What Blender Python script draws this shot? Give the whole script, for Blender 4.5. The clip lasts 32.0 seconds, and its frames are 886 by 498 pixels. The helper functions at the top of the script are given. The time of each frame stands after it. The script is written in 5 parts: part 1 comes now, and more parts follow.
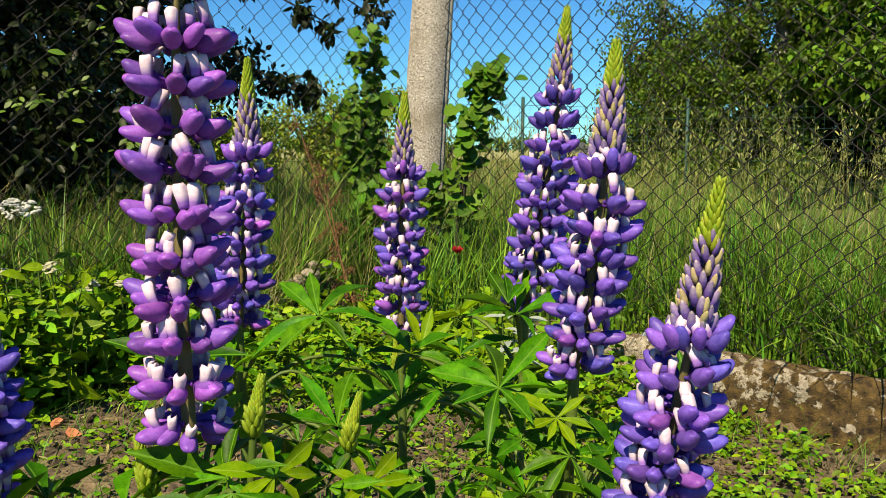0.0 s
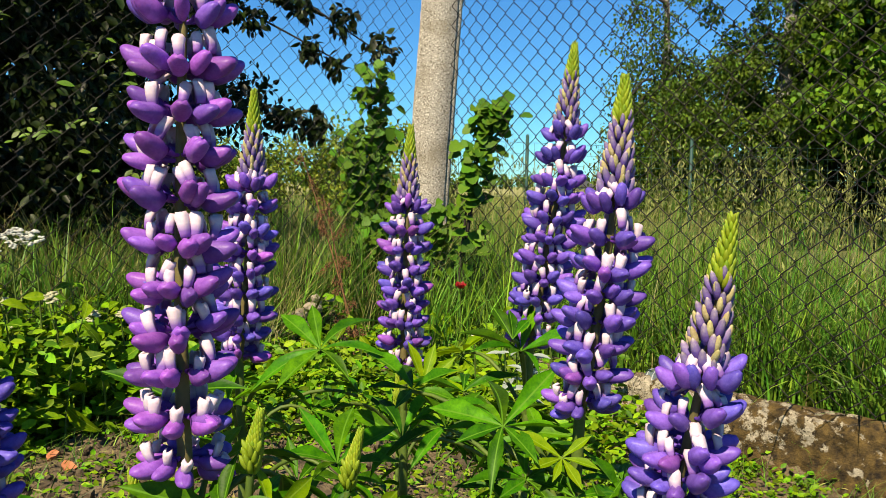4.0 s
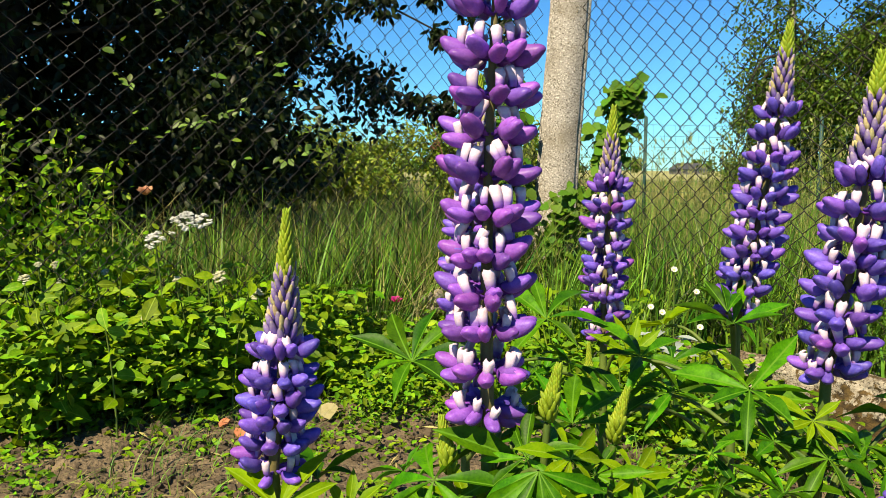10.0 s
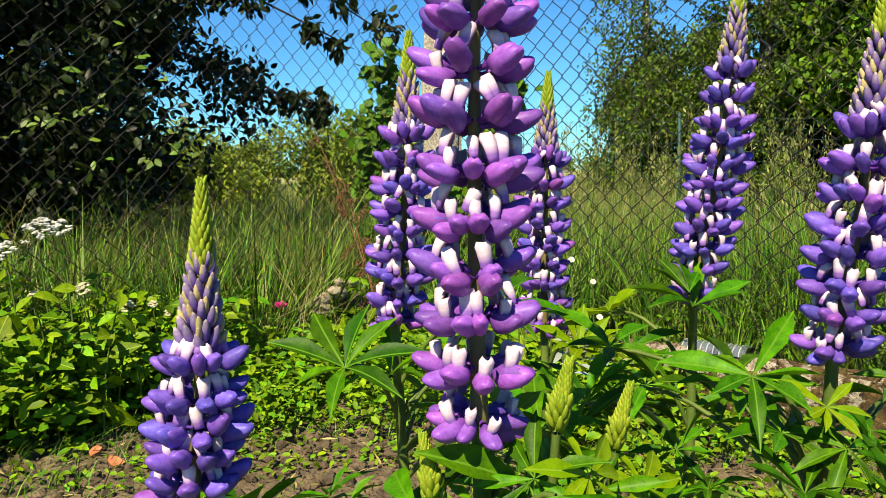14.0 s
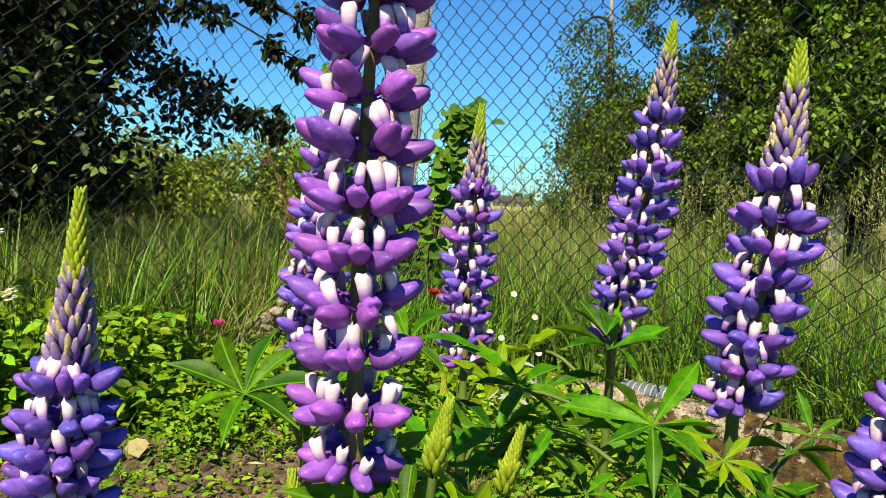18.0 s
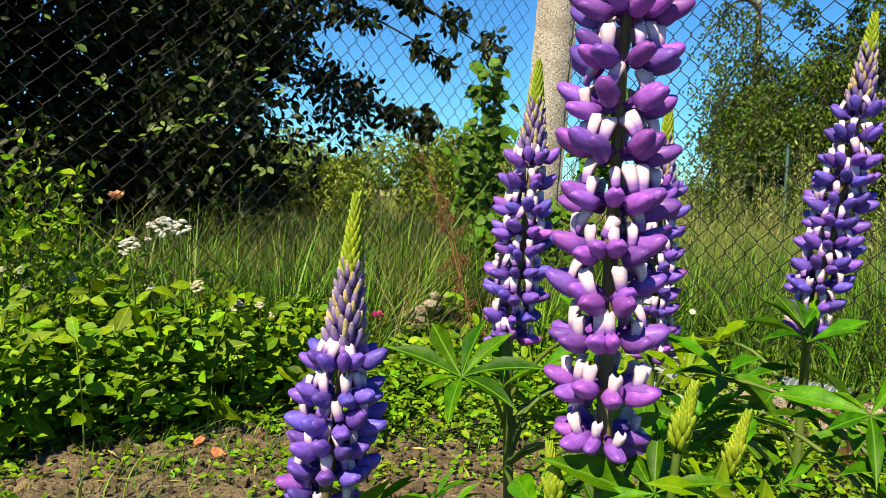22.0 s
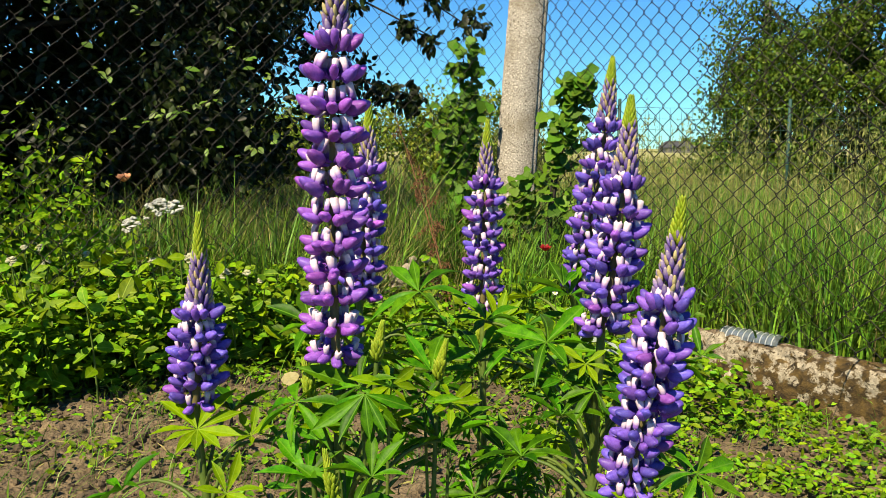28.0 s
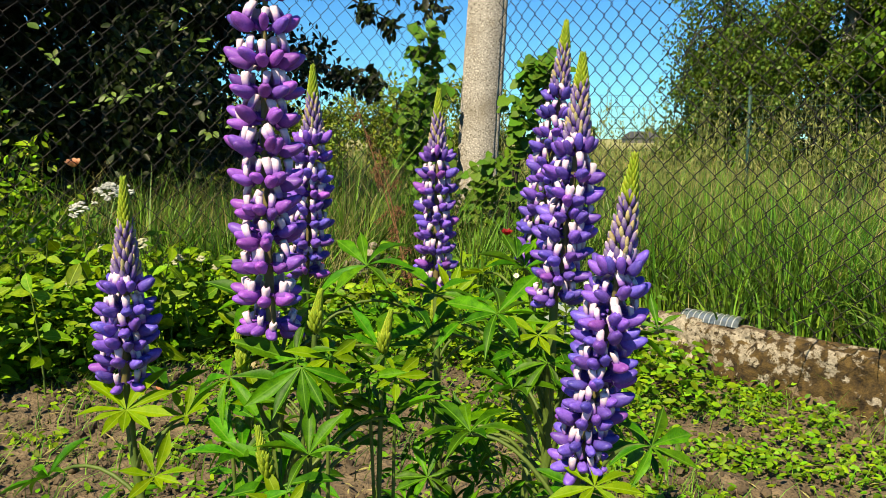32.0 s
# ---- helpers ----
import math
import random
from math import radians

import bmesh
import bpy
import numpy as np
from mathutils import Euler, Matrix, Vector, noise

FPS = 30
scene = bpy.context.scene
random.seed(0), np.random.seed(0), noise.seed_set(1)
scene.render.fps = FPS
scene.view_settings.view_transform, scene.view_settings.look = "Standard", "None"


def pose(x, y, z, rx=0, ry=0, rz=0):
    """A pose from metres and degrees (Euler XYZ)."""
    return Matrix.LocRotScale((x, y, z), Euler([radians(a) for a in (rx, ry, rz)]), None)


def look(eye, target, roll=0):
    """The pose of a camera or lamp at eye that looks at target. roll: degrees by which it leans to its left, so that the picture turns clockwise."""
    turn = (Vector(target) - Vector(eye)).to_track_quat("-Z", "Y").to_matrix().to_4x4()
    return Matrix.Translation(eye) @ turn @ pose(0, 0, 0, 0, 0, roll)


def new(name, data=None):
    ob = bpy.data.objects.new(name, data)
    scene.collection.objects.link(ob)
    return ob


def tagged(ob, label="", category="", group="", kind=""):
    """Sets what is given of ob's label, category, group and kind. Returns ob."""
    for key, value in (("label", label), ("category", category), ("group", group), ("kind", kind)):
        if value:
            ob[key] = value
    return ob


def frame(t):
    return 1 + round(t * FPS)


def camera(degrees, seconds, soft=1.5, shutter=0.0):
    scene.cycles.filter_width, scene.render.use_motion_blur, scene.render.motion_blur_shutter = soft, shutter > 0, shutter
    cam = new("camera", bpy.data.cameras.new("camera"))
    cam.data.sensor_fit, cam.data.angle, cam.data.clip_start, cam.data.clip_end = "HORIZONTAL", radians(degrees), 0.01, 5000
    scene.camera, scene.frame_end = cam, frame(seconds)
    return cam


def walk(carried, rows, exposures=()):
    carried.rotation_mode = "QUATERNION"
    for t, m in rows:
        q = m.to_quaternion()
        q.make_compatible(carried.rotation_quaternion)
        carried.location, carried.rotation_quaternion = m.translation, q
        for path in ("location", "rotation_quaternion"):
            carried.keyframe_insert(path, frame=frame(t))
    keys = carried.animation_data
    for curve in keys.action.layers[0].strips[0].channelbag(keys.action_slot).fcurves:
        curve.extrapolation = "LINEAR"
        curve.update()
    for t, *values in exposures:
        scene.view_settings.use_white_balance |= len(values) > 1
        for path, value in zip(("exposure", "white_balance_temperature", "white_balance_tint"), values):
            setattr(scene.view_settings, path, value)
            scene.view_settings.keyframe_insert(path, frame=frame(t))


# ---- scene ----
cam = camera(56.5, 32.0, soft=0.5)
PATH = [
    (0, (0.0000, 0.0000, 0.6062), (0.1600, 1.9790, 0.3653), 0.20),
    (0.5, (0.0020, 0.0040, 0.6100), (0.1741, 1.9825, 0.3730), 0.80),
    (1, (0.0014, 0.0090, 0.6088), (0.1905, 1.9886, 0.3958), 1.00),
    (1.5, (0.0011, 0.0115, 0.6062), (0.2113, 1.9914, 0.4173), 1.40),
    (2, (0.0026, -0.0110, 0.6100), (0.2421, 1.9626, 0.3919), 0.20),
    (2.5, (0.0073, -0.0079, 0.6062), (0.2677, 1.9655, 0.4122), 1.10),
    (3, (0.0025, 0.0003, 0.6038), (0.2301, 1.9791, 0.4237), 0.70),
    (3.5, (0.0016, 0.0077, 0.6038), (0.1790, 1.9935, 0.4447), 1.00),
    (5.5, (-0.0105, 0.0037, 0.6062), (0.1006, 1.9949, 0.4543), 0.30),
    (6, (-0.0076, 0.0003, 0.6075), (0.0987, 1.9896, 0.4295), -0.10),
    (6.5, (-0.0088, 0.0002, 0.6088), (0.1048, 1.9879, 0.4187), -0.30),
    (7, (-0.0098, -0.0025, 0.6088), (0.1060, 1.9845, 0.4127), -0.60),
    (7.5, (-0.0144, -0.0056, 0.6075), (0.1034, 1.9808, 0.4065), -0.50),
    (8, (-0.0539, -0.0230, 0.6138), (-0.0140, 1.9665, 0.4128), -0.50),
    (8.5, (-0.0680, -0.0209, 0.6125), (-0.0949, 1.9706, 0.4305), -0.10),
    (9, (-0.0749, -0.0256, 0.6075), (-0.1401, 1.9653, 0.4285), 0.10),
    (9.5, (-0.0861, -0.0269, 0.6025), (-0.1772, 1.9620, 0.4135), 0.20),
    (10, (-0.0995, -0.0311, 0.5975), (-0.2005, 1.9570, 0.4045), 0.30),
    (10.5, (-0.1108, -0.0312, 0.5988), (-0.1696, 1.9579, 0.3987), 0.90),
    (11, (-0.1115, -0.0250, 0.5938), (-0.1081, 1.9650, 0.3948), 0.60),
    (11.5, (-0.1219, -0.0124, 0.5962), (-0.0932, 1.9780, 0.4032), 0.70),
    (12, (-0.1381, 0.0170, 0.5850), (-0.1015, 2.0092, 0.4119), 0.90),
    (12.5, (-0.1457, 0.0375, 0.5825), (-0.1001, 2.0301, 0.4165), 0.30),
    (13, (-0.1461, 0.0413, 0.5775), (-0.0845, 2.0332, 0.4095), 0.70),
    (13.5, (-0.1455, 0.0464, 0.5800), (-0.0604, 2.0365, 0.4010), 0.70),
    (14, (-0.1495, 0.0685, 0.5737), (0.0617, 2.0486, 0.3868), -1.10),
    (14.5, (-0.1481, 0.0775, 0.5700), (0.1174, 2.0499, 0.3721), -0.80),
    (16.5, (-0.1194, 0.0798, 0.5650), (0.1817, 2.0515, 0.4170), 1.80),
    (17, (-0.1206, 0.0796, 0.5687), (0.1949, 2.0493, 0.4247), 1.80),
    (17.5, (-0.1205, 0.0784, 0.5712), (0.1999, 2.0480, 0.4363), 2.10),
    (18, (-0.1178, 0.0775, 0.5750), (0.1961, 2.0491, 0.4560), 2.60),
    (18.5, (-0.1191, 0.0773, 0.5800), (0.1766, 2.0527, 0.4770), 2.10),
    (19, (-0.1245, 0.0804, 0.5787), (0.1554, 2.0587, 0.4878), 2.00),
    (19.5, (-0.1296, 0.0811, 0.5762), (0.1257, 2.0622, 0.4763), 1.80),
    (20, (-0.1294, 0.0798, 0.5725), (0.0995, 2.0631, 0.4525), 2.20),
    (20.5, (-0.1464, 0.0538, 0.5500), (0.0126, 2.0414, 0.3940), 3.90),
    (21, (-0.1800, 0.0509, 0.5587), (-0.1497, 2.0436, 0.3897), 3.40),
    (21.5, (-0.1802, 0.0421, 0.5675), (-0.1872, 2.0355, 0.4055), 2.80),
    (22, (-0.1739, 0.0416, 0.5762), (-0.1801, 2.0363, 0.4303), 1.80),
    (22.5, (-0.1457, 0.0275, 0.5800), (-0.0964, 2.0223, 0.4460), 1.60),
    (23, (-0.0904, -0.0023, 0.5837), (0.0104, 1.9906, 0.4488), 1.30),
    (23.5, (-0.0553, -0.0521, 0.5962), (0.0649, 1.9398, 0.4622), 1.80),
    (24, (-0.0333, -0.0771, 0.6075), (0.0847, 1.9148, 0.4725), 1.80),
    (24.5, (-0.0191, -0.1006, 0.6100), (0.0929, 1.8923, 0.4840), 2.30),
    (25, (-0.0183, -0.1483, 0.6288), (0.0095, 1.8486, 0.5208), 1.60),
    (25.5, (-0.0122, -0.1778, 0.6438), (-0.0832, 1.8115, 0.4498), -0.40),
    (26, (-0.0069, -0.1998, 0.6400), (-0.1015, 1.7845, 0.4090), -0.30),
    (26.5, (0.0065, -0.2070, 0.6400), (-0.1034, 1.7718, 0.3709), -1.10),
    (28.5, (0.0135, -0.2225, 0.6238), (-0.0579, 1.7619, 0.3847), 0.40),
    (29, (0.0087, -0.2143, 0.6225), (-0.0626, 1.7695, 0.3784), 0.20),
    (29.5, (0.0067, -0.2082, 0.6175), (-0.0725, 1.7741, 0.3645), -0.40),
    (30, (0.0037, -0.2048, 0.6125), (-0.0794, 1.7766, 0.3535), -0.10),
    (30.5, (0.0073, -0.2031, 0.6112), (-0.0707, 1.7785, 0.3522), 0.10),
    (31, (0.0135, -0.2024, 0.6075), (-0.0505, 1.7800, 0.3504), 0.10),
    (31.5, (0.0273, -0.1918, 0.6038), (0.0026, 1.7907, 0.3416), 0.10),
    (32, (0.0304, -0.1864, 0.6025), (0.0349, 1.7959, 0.3375), 0.00),
]
walk(cam, [(t, look(eye, target, roll)) for t, eye, target, roll in PATH], [(0.0, 0.79, 8300, 10), (8.0, 0.97, 8300, 10), (16.0, 1.01, 8300, 10), (24.0, 1.01, 8300, 10), (32.0, 0.95, 8300, 10)])

# ---- light ----
SUN_DIR = Vector((-0.38, -0.70, 0.90)).normalized()   # towards the sun
world = bpy.data.worlds.new("world")
scene.world = world
world.use_nodes = True
wn, wl = world.node_tree.nodes, world.node_tree.links
wn.clear()
w_out = wn.new("ShaderNodeOutputWorld")
w_bg = wn.new("ShaderNodeBackground")
w_hue = wn.new("ShaderNodeHueSaturation")
w_sky = wn.new("ShaderNodeTexSky")
w_sky.sky_type = 'NISHITA'
w_sky.sun_disc = False
w_sky.sun_elevation = math.asin(SUN_DIR.z)
w_sky.sun_rotation = math.atan2(SUN_DIR.x, SUN_DIR.y)
w_sky.air_density, w_sky.dust_density, w_sky.ozone_density = 0.9, 0.0, 6.0
w_hue.inputs["Saturation"].default_value = 1.15
w_tint = wn.new("ShaderNodeMix")
w_tint.data_type, w_tint.blend_type = 'RGBA', 'MULTIPLY'
w_tint.inputs["Factor"].default_value = 1.0
w_tint.inputs["B"].default_value = (0.50, 1.20, 1.62, 1)
w_bg.inputs["Strength"].default_value = 0.056
wl.new(w_sky.outputs[0], w_hue.inputs["Color"])
wl.new(w_hue.outputs[0], w_tint.inputs["A"])
wl.new(w_tint.outputs["Result"], w_bg.inputs["Color"])
wl.new(w_bg.outputs[0], w_out.inputs["Surface"])

sun = new("sun", bpy.data.lights.new("sun", 'SUN'))
sun.data.energy, sun.data.angle, sun.data.color = 5.0, radians(0.53), (1.0, 0.93, 0.80)
sun.matrix_basis = look(SUN_DIR * 20, (0, 0, 0))


# ---- materials ----
def material(name, c1, c2, rough=0.6, scale=60.0, fine=400.0, bump=0.2, dist=0.002, through_leaf=0.0, vary="", hue=0.0, val=0.0, metal=0.0, coat=0.0, spec=0.4):
    """Two-scale noise between two colours, with relief; vary: 'object' or 'island' shifts the colour piece by piece."""
    m = bpy.data.materials.new(name)
    m.use_nodes = True
    n, l = m.node_tree.nodes, m.node_tree.links
    bsdf, out = n["Principled BSDF"], n["Material Output"]
    co = n.new("ShaderNodeTexCoord")
    big, small = n.new("ShaderNodeTexNoise"), n.new("ShaderNodeTexNoise")
    big.inputs["Scale"].default_value, small.inputs["Scale"].default_value = scale, fine
    big.inputs["Detail"].default_value, small.inputs["Detail"].default_value = 4, 3
    l.new(co.outputs["Object"], big.inputs["Vector"])
    l.new(co.outputs["Object"], small.inputs["Vector"])
    add = n.new("ShaderNodeMath")
    add.operation = 'MULTIPLY_ADD'
    l.new(small.outputs["Fac"], add.inputs[0])
    add.inputs[1].default_value = 0.5
    l.new(big.outputs["Fac"], add.inputs[2])
    ramp = n.new("ShaderNodeMapRange")
    l.new(add.outputs[0], ramp.inputs["Value"])
    ramp.inputs["From Min"].default_value, ramp.inputs["From Max"].default_value = 0.5, 1.0
    mix = n.new("ShaderNodeMix")
    mix.data_type = 'RGBA'
    l.new(ramp.outputs[0], mix.inputs["Factor"])
    mix.inputs["A"].default_value, mix.inputs["B"].default_value = (*c1, 1), (*c2, 1)
    colour = mix.outputs["Result"]
    if vary:
        hs = n.new("ShaderNodeHueSaturation")
        src = n.new("ShaderNodeObjectInfo").outputs["Random"] if vary == "object" else n.new("ShaderNodeNewGeometry").outputs["Random Per Island"]
        for key, amount, mid in (("Hue", hue, 0.5), ("Value", val, 1.0)):
            r = n.new("ShaderNodeMapRange")
            if key == "Value":
                sc = n.new("ShaderNodeMath")
                sc.operation = 'MULTIPLY'
                sc.inputs[1].default_value = 7.31
                fr = n.new("ShaderNodeMath")
                fr.operation = 'FRACT'
                l.new(src, sc.inputs[0])
                l.new(sc.outputs[0], fr.inputs[0])
                l.new(fr.outputs[0], r.inputs["Value"])
            else:
                l.new(src, r.inputs["Value"])
            r.inputs["To Min"].default_value, r.inputs["To Max"].default_value = mid - amount, mid + amount
            l.new(r.outputs[0], hs.inputs[key])
        l.new(colour, hs.inputs["Color"])
        colour = hs.outputs[0]
    l.new(colour, bsdf.inputs["Base Color"])
    bsdf.inputs["Roughness"].default_value = rough
    bsdf.inputs["Metallic"].default_value = metal
    bsdf.inputs["Coat Weight"].default_value = coat
    bsdf.inputs["Specular IOR Level"].default_value = spec
    if bump:
        b = n.new("ShaderNodeBump")
        b.inputs["Strength"].default_value, b.inputs["Distance"].default_value = bump, dist
        l.new(add.outputs[0], b.inputs["Height"])
        l.new(b.outputs[0], bsdf.inputs["Normal"])
    if through_leaf:
        tr = n.new("ShaderNodeBsdfTranslucent")
        ms = n.new("ShaderNodeMixShader")
        ms.inputs[0].default_value = through_leaf
        l.new(colour, tr.inputs["Color"])
        l.new(bsdf.outputs[0], ms.inputs[1])
        l.new(tr.outputs[0], ms.inputs[2])
        l.new(ms.outputs[0], out.inputs["Surface"])
    return m


M_PETAL = material("petal_violet", (0.110, 0.053, 0.400), (0.198, 0.120, 0.545), 0.45, 180, 900, 0.25, 0.001, 0.2, "object", 0.022, 0.3, spec=0.3)
M_PETAL_MAG = material("petal_magenta", (0.195, 0.054, 0.378), (0.312, 0.118, 0.525), 0.45, 180, 900, 0.25, 0.001, 0.2, "object", 0.022, 0.3, spec=0.3)
M_BANNER = material("petal_white", (0.56, 0.43, 0.54), (0.74, 0.65, 0.67), 0.55, 90, 600, 0.1, 0.001, 0.15, "object", 0.01, 0.08)
M_BUD_LILAC = material("bud_lilac", (0.107, 0.071, 0.214), (0.371, 0.328, 0.257), 0.6, 3, 9, 0.2, 0.001, 0.08, "object", 0.03, 0.45)
M_BUD_GREEN = material("bud_green", (0.16, 0.27, 0.010), (0.31, 0.40, 0.032), 0.55, 120, 700, 0.2, 0.001, 0.25, "island", 0.015, 0.2)
M_BUD_CREAM = material("bud_cream", (0.300, 0.243, 0.100), (0.471, 0.414, 0.214), 0.6, 3, 9, 0.2, 0.001, 0.15, "object", 0.02, 0.2)
M_STEM = material("lupin_stem", (0.043, 0.086, 0.011), (0.093, 0.143, 0.021), 0.6, 50, 500, 0.2)
M_STEM_RED = material("lupin_axis", (0.093, 0.078, 0.029), (0.143, 0.122, 0.043), 0.6, 50, 500, 0.2)
M_LEAF = material("lupin_leaf", (0.015, 0.086, 0.003), (0.061, 0.208, 0.006), 0.46, 5, 30, 0.05, 0.02, 0.3, "object", 0.018, 0.5, spec=0.13)
M_LEAF_YOUNG = material("lupin_leaf_young", (0.105, 0.225, 0.004), (0.190, 0.310, 0.008), 0.5, 5, 30, 0.12, 0.02, 0.35, "object", 0.01, 0.15, spec=0.14)
M_HERB = material("herb_leaf", (0.055, 0.160, 0.004), (0.165, 0.290, 0.009), 0.55, 5, 40, 0.15, 0.02, 0.25, "object", 0.025, 0.45, spec=0.15)
M_HERB_ISL = material("herb_leaf_small", (0.054, 0.162, 0.005), (0.172, 0.303, 0.012), 0.55, 40, 260, 0.3, 0.001, 0.25, "island", 0.03, 0.55, spec=0.2)
M_VINE = material("currant_leaf", (0.032, 0.107, 0.006), (0.086, 0.185, 0.014), 0.55, 40, 260, 0.3, 0.001, 0.2, "object", 0.02, 0.35, spec=0.2)
# near-black on purpose: the shade inside the crown is put into this colour
M_TREE = material("shaded_tree_leaf", (0.003, 0.008, 0.001), (0.019, 0.035, 0.005), 0.5, 30, 200, 0.2, 0.001, 0.10, "island", 0.02, 0.75, spec=0.25)
# lighter copy of the tree leaf, with sunlight in its colour
M_TREE_LIT = material("sunlit_tree_leaf", (0.045, 0.105, 0.010), (0.125, 0.215, 0.024), 0.5, 30, 200, 0.2, 0.001, 0.3, "object", 0.02, 0.5)
M_BIRCH = material("birch_leaf", (0.030, 0.085, 0.005), (0.100, 0.190, 0.012), 0.5, 8, 90, 0.2, 0.002, 0.25, "island", 0.025, 0.75, spec=0.25)
# second birch leaf tone, tuned to the brightness of two trees
M_BIRCH_2 = material("birch_leaf_2", (0.034, 0.081, 0.007), (0.098, 0.162, 0.015), 0.5, 8, 90, 0.2, 0.002, 0.3, "island", 0.025, 0.7, spec=0.25)
M_BUSH = material("far_bush_leaf", (0.111, 0.196, 0.014), (0.212, 0.272, 0.031), 0.6, 8, 90, 0.2, 0.002, 0.3, "island", 0.04, 0.45)
M_BARK = material("dark_bark", (0.013, 0.010, 0.007), (0.032, 0.025, 0.019), 0.85, 30, 200, 0.6, 0.004)
M_BIRCH_BARK = material("birch_bark", (0.071, 0.065, 0.057), (0.443, 0.428, 0.399), 0.7, 7, 60, 0.4, 0.004)
M_GRASS = material("grass_green", (0.026, 0.104, 0.009), (0.142, 0.276, 0.029), 0.5, 6, 60, 0.0, 0.001, 0.22, "island", 0.03, 0.85, spec=0.3)
M_STRAW = material("grass_straw", (0.17, 0.165, 0.045), (0.32, 0.29, 0.11), 0.6, 6, 60, 0.0, 0.001, 0.25, "island", 0.02, 0.5)
M_SEED = material("grass_seed", (0.11, 0.155, 0.035), (0.29, 0.30, 0.11), 0.7, 6, 60, 0.0, 0.001, 0.3, "island", 0.02, 0.5, spec=0.2)
M_PIPE_RIB = material("pale_grey_plastic", (0.340, 0.374, 0.383), (0.442, 0.476, 0.493), 0.35, 30, 200, 0.05, 0.001, coat=0.3)
M_CONCRETE = material("pebbly_concrete", (0.20, 0.19, 0.165), (0.40, 0.38, 0.335), 0.9, 150, 420, 0.6, 0.003)
M_WIRE = material("fence_wire", (0.012, 0.012, 0.014), (0.036, 0.034, 0.032), 0.75, 60, 400, 0.2, 0.001, spec=0.15)
M_GREENPOST = material("green_paint", (0.009, 0.043, 0.036), (0.014, 0.060, 0.050), 0.6, 20, 200, 0.1)
M_SOIL = material("clod", (0.032, 0.023, 0.013), (0.107, 0.080, 0.047), 0.95, 40, 200, 0.8, 0.006)
M_STONE = material("pale_stone", (0.17, 0.14, 0.10), (0.36, 0.32, 0.25), 0.85, 20, 150, 0.5, 0.004)
M_TERRA = material("terracotta", (0.300, 0.100, 0.043), (0.393, 0.157, 0.071), 0.8, 40, 200, 0.3)
M_WHITE = material("white_petal", (0.514, 0.529, 0.471), (0.607, 0.614, 0.571), 0.6, 60, 300, 0.1, 0.001, 0.2, "island", 0.01, 0.1)
M_CREAM = material("cream_petal", (0.371, 0.378, 0.214), (0.500, 0.500, 0.343), 0.6, 60, 300, 0.1, 0.001, 0.2, "island", 0.01, 0.15)
M_YELLOW = material("flower_yellow", (0.464, 0.393, 0.036), (0.557, 0.485, 0.143), 0.6, 60, 300, 0.1, 0.001, 0.1)
M_ROSE = material("rose_petal", (0.500, 0.185, 0.100), (0.586, 0.357, 0.214), 0.6, 50, 300, 0.1, 0.001, 0.3)
M_PINK = material("pink_petal", (0.443, 0.014, 0.143), (0.535, 0.036, 0.229), 0.6, 50, 300, 0.1, 0.001, 0.2)
M_RED = material("red_petal", (0.22, 0.004, 0.008), (0.34, 0.010, 0.014), 0.6, 50, 300, 0.1, 0.001, 0.2)
M_RUST = material("dry_dock", (0.095, 0.042, 0.018), (0.230, 0.110, 0.048), 0.85, 60, 300, 0.3, 0.001, 0.15, "island", 0.02, 0.3)
M_SILVER = material("silver_leaf", (0.214, 0.271, 0.235), (0.321, 0.371, 0.336), 0.55, 60, 300, 0.1, 0.001, 0.2)
M_DEADLEAF = material("pale_dead_leaf", (0.257, 0.235, 0.093), (0.357, 0.321, 0.172), 0.7, 60, 300, 0.2, 0.001, 0.2)
M_PLASTIC = material("clear_grey_plastic", (0.20, 0.26, 0.30), (0.30, 0.36, 0.40), 0.25, 30, 200, 0.05, 0.001, 0.2, coat=0.4)
M_ROOF = material("far_roof", (0.036, 0.039, 0.043), (0.057, 0.060, 0.065), 0.8, 0.4, 3, 0.0)
M_WALL = material("far_wall", (0.114, 0.111, 0.100), (0.172, 0.164, 0.150), 0.8, 0.4, 3, 0.0)


def graded(m, axis, lo, hi, low_colour):
    """Petal colour that runs from low_colour into the material's own along one axis of the petal."""
    n, l = m.node_tree.nodes, m.node_tree.links
    bsdf = n["Principled BSDF"]
    base = bsdf.inputs["Base Color"].links[0].from_socket
    co, sep, r, mix = n.new("ShaderNodeTexCoord"), n.new("ShaderNodeSeparateXYZ"), n.new("ShaderNodeMapRange"), n.new("ShaderNodeMix")
    l.new(co.outputs["Object"], sep.inputs[0])
    l.new(sep.outputs[axis], r.inputs["Value"])
    r.inputs["From Min"].default_value, r.inputs["From Max"].default_value = lo, hi
    mix.data_type = 'RGBA'
    l.new(r.outputs[0], mix.inputs["Factor"])
    mix.inputs["A"].default_value = (*low_colour, 1)
    l.new(base, mix.inputs["B"])
    for link in list(base.links):
        if link.to_node != mix:
            l.new(mix.outputs["Result"], link.to_socket)
    return m


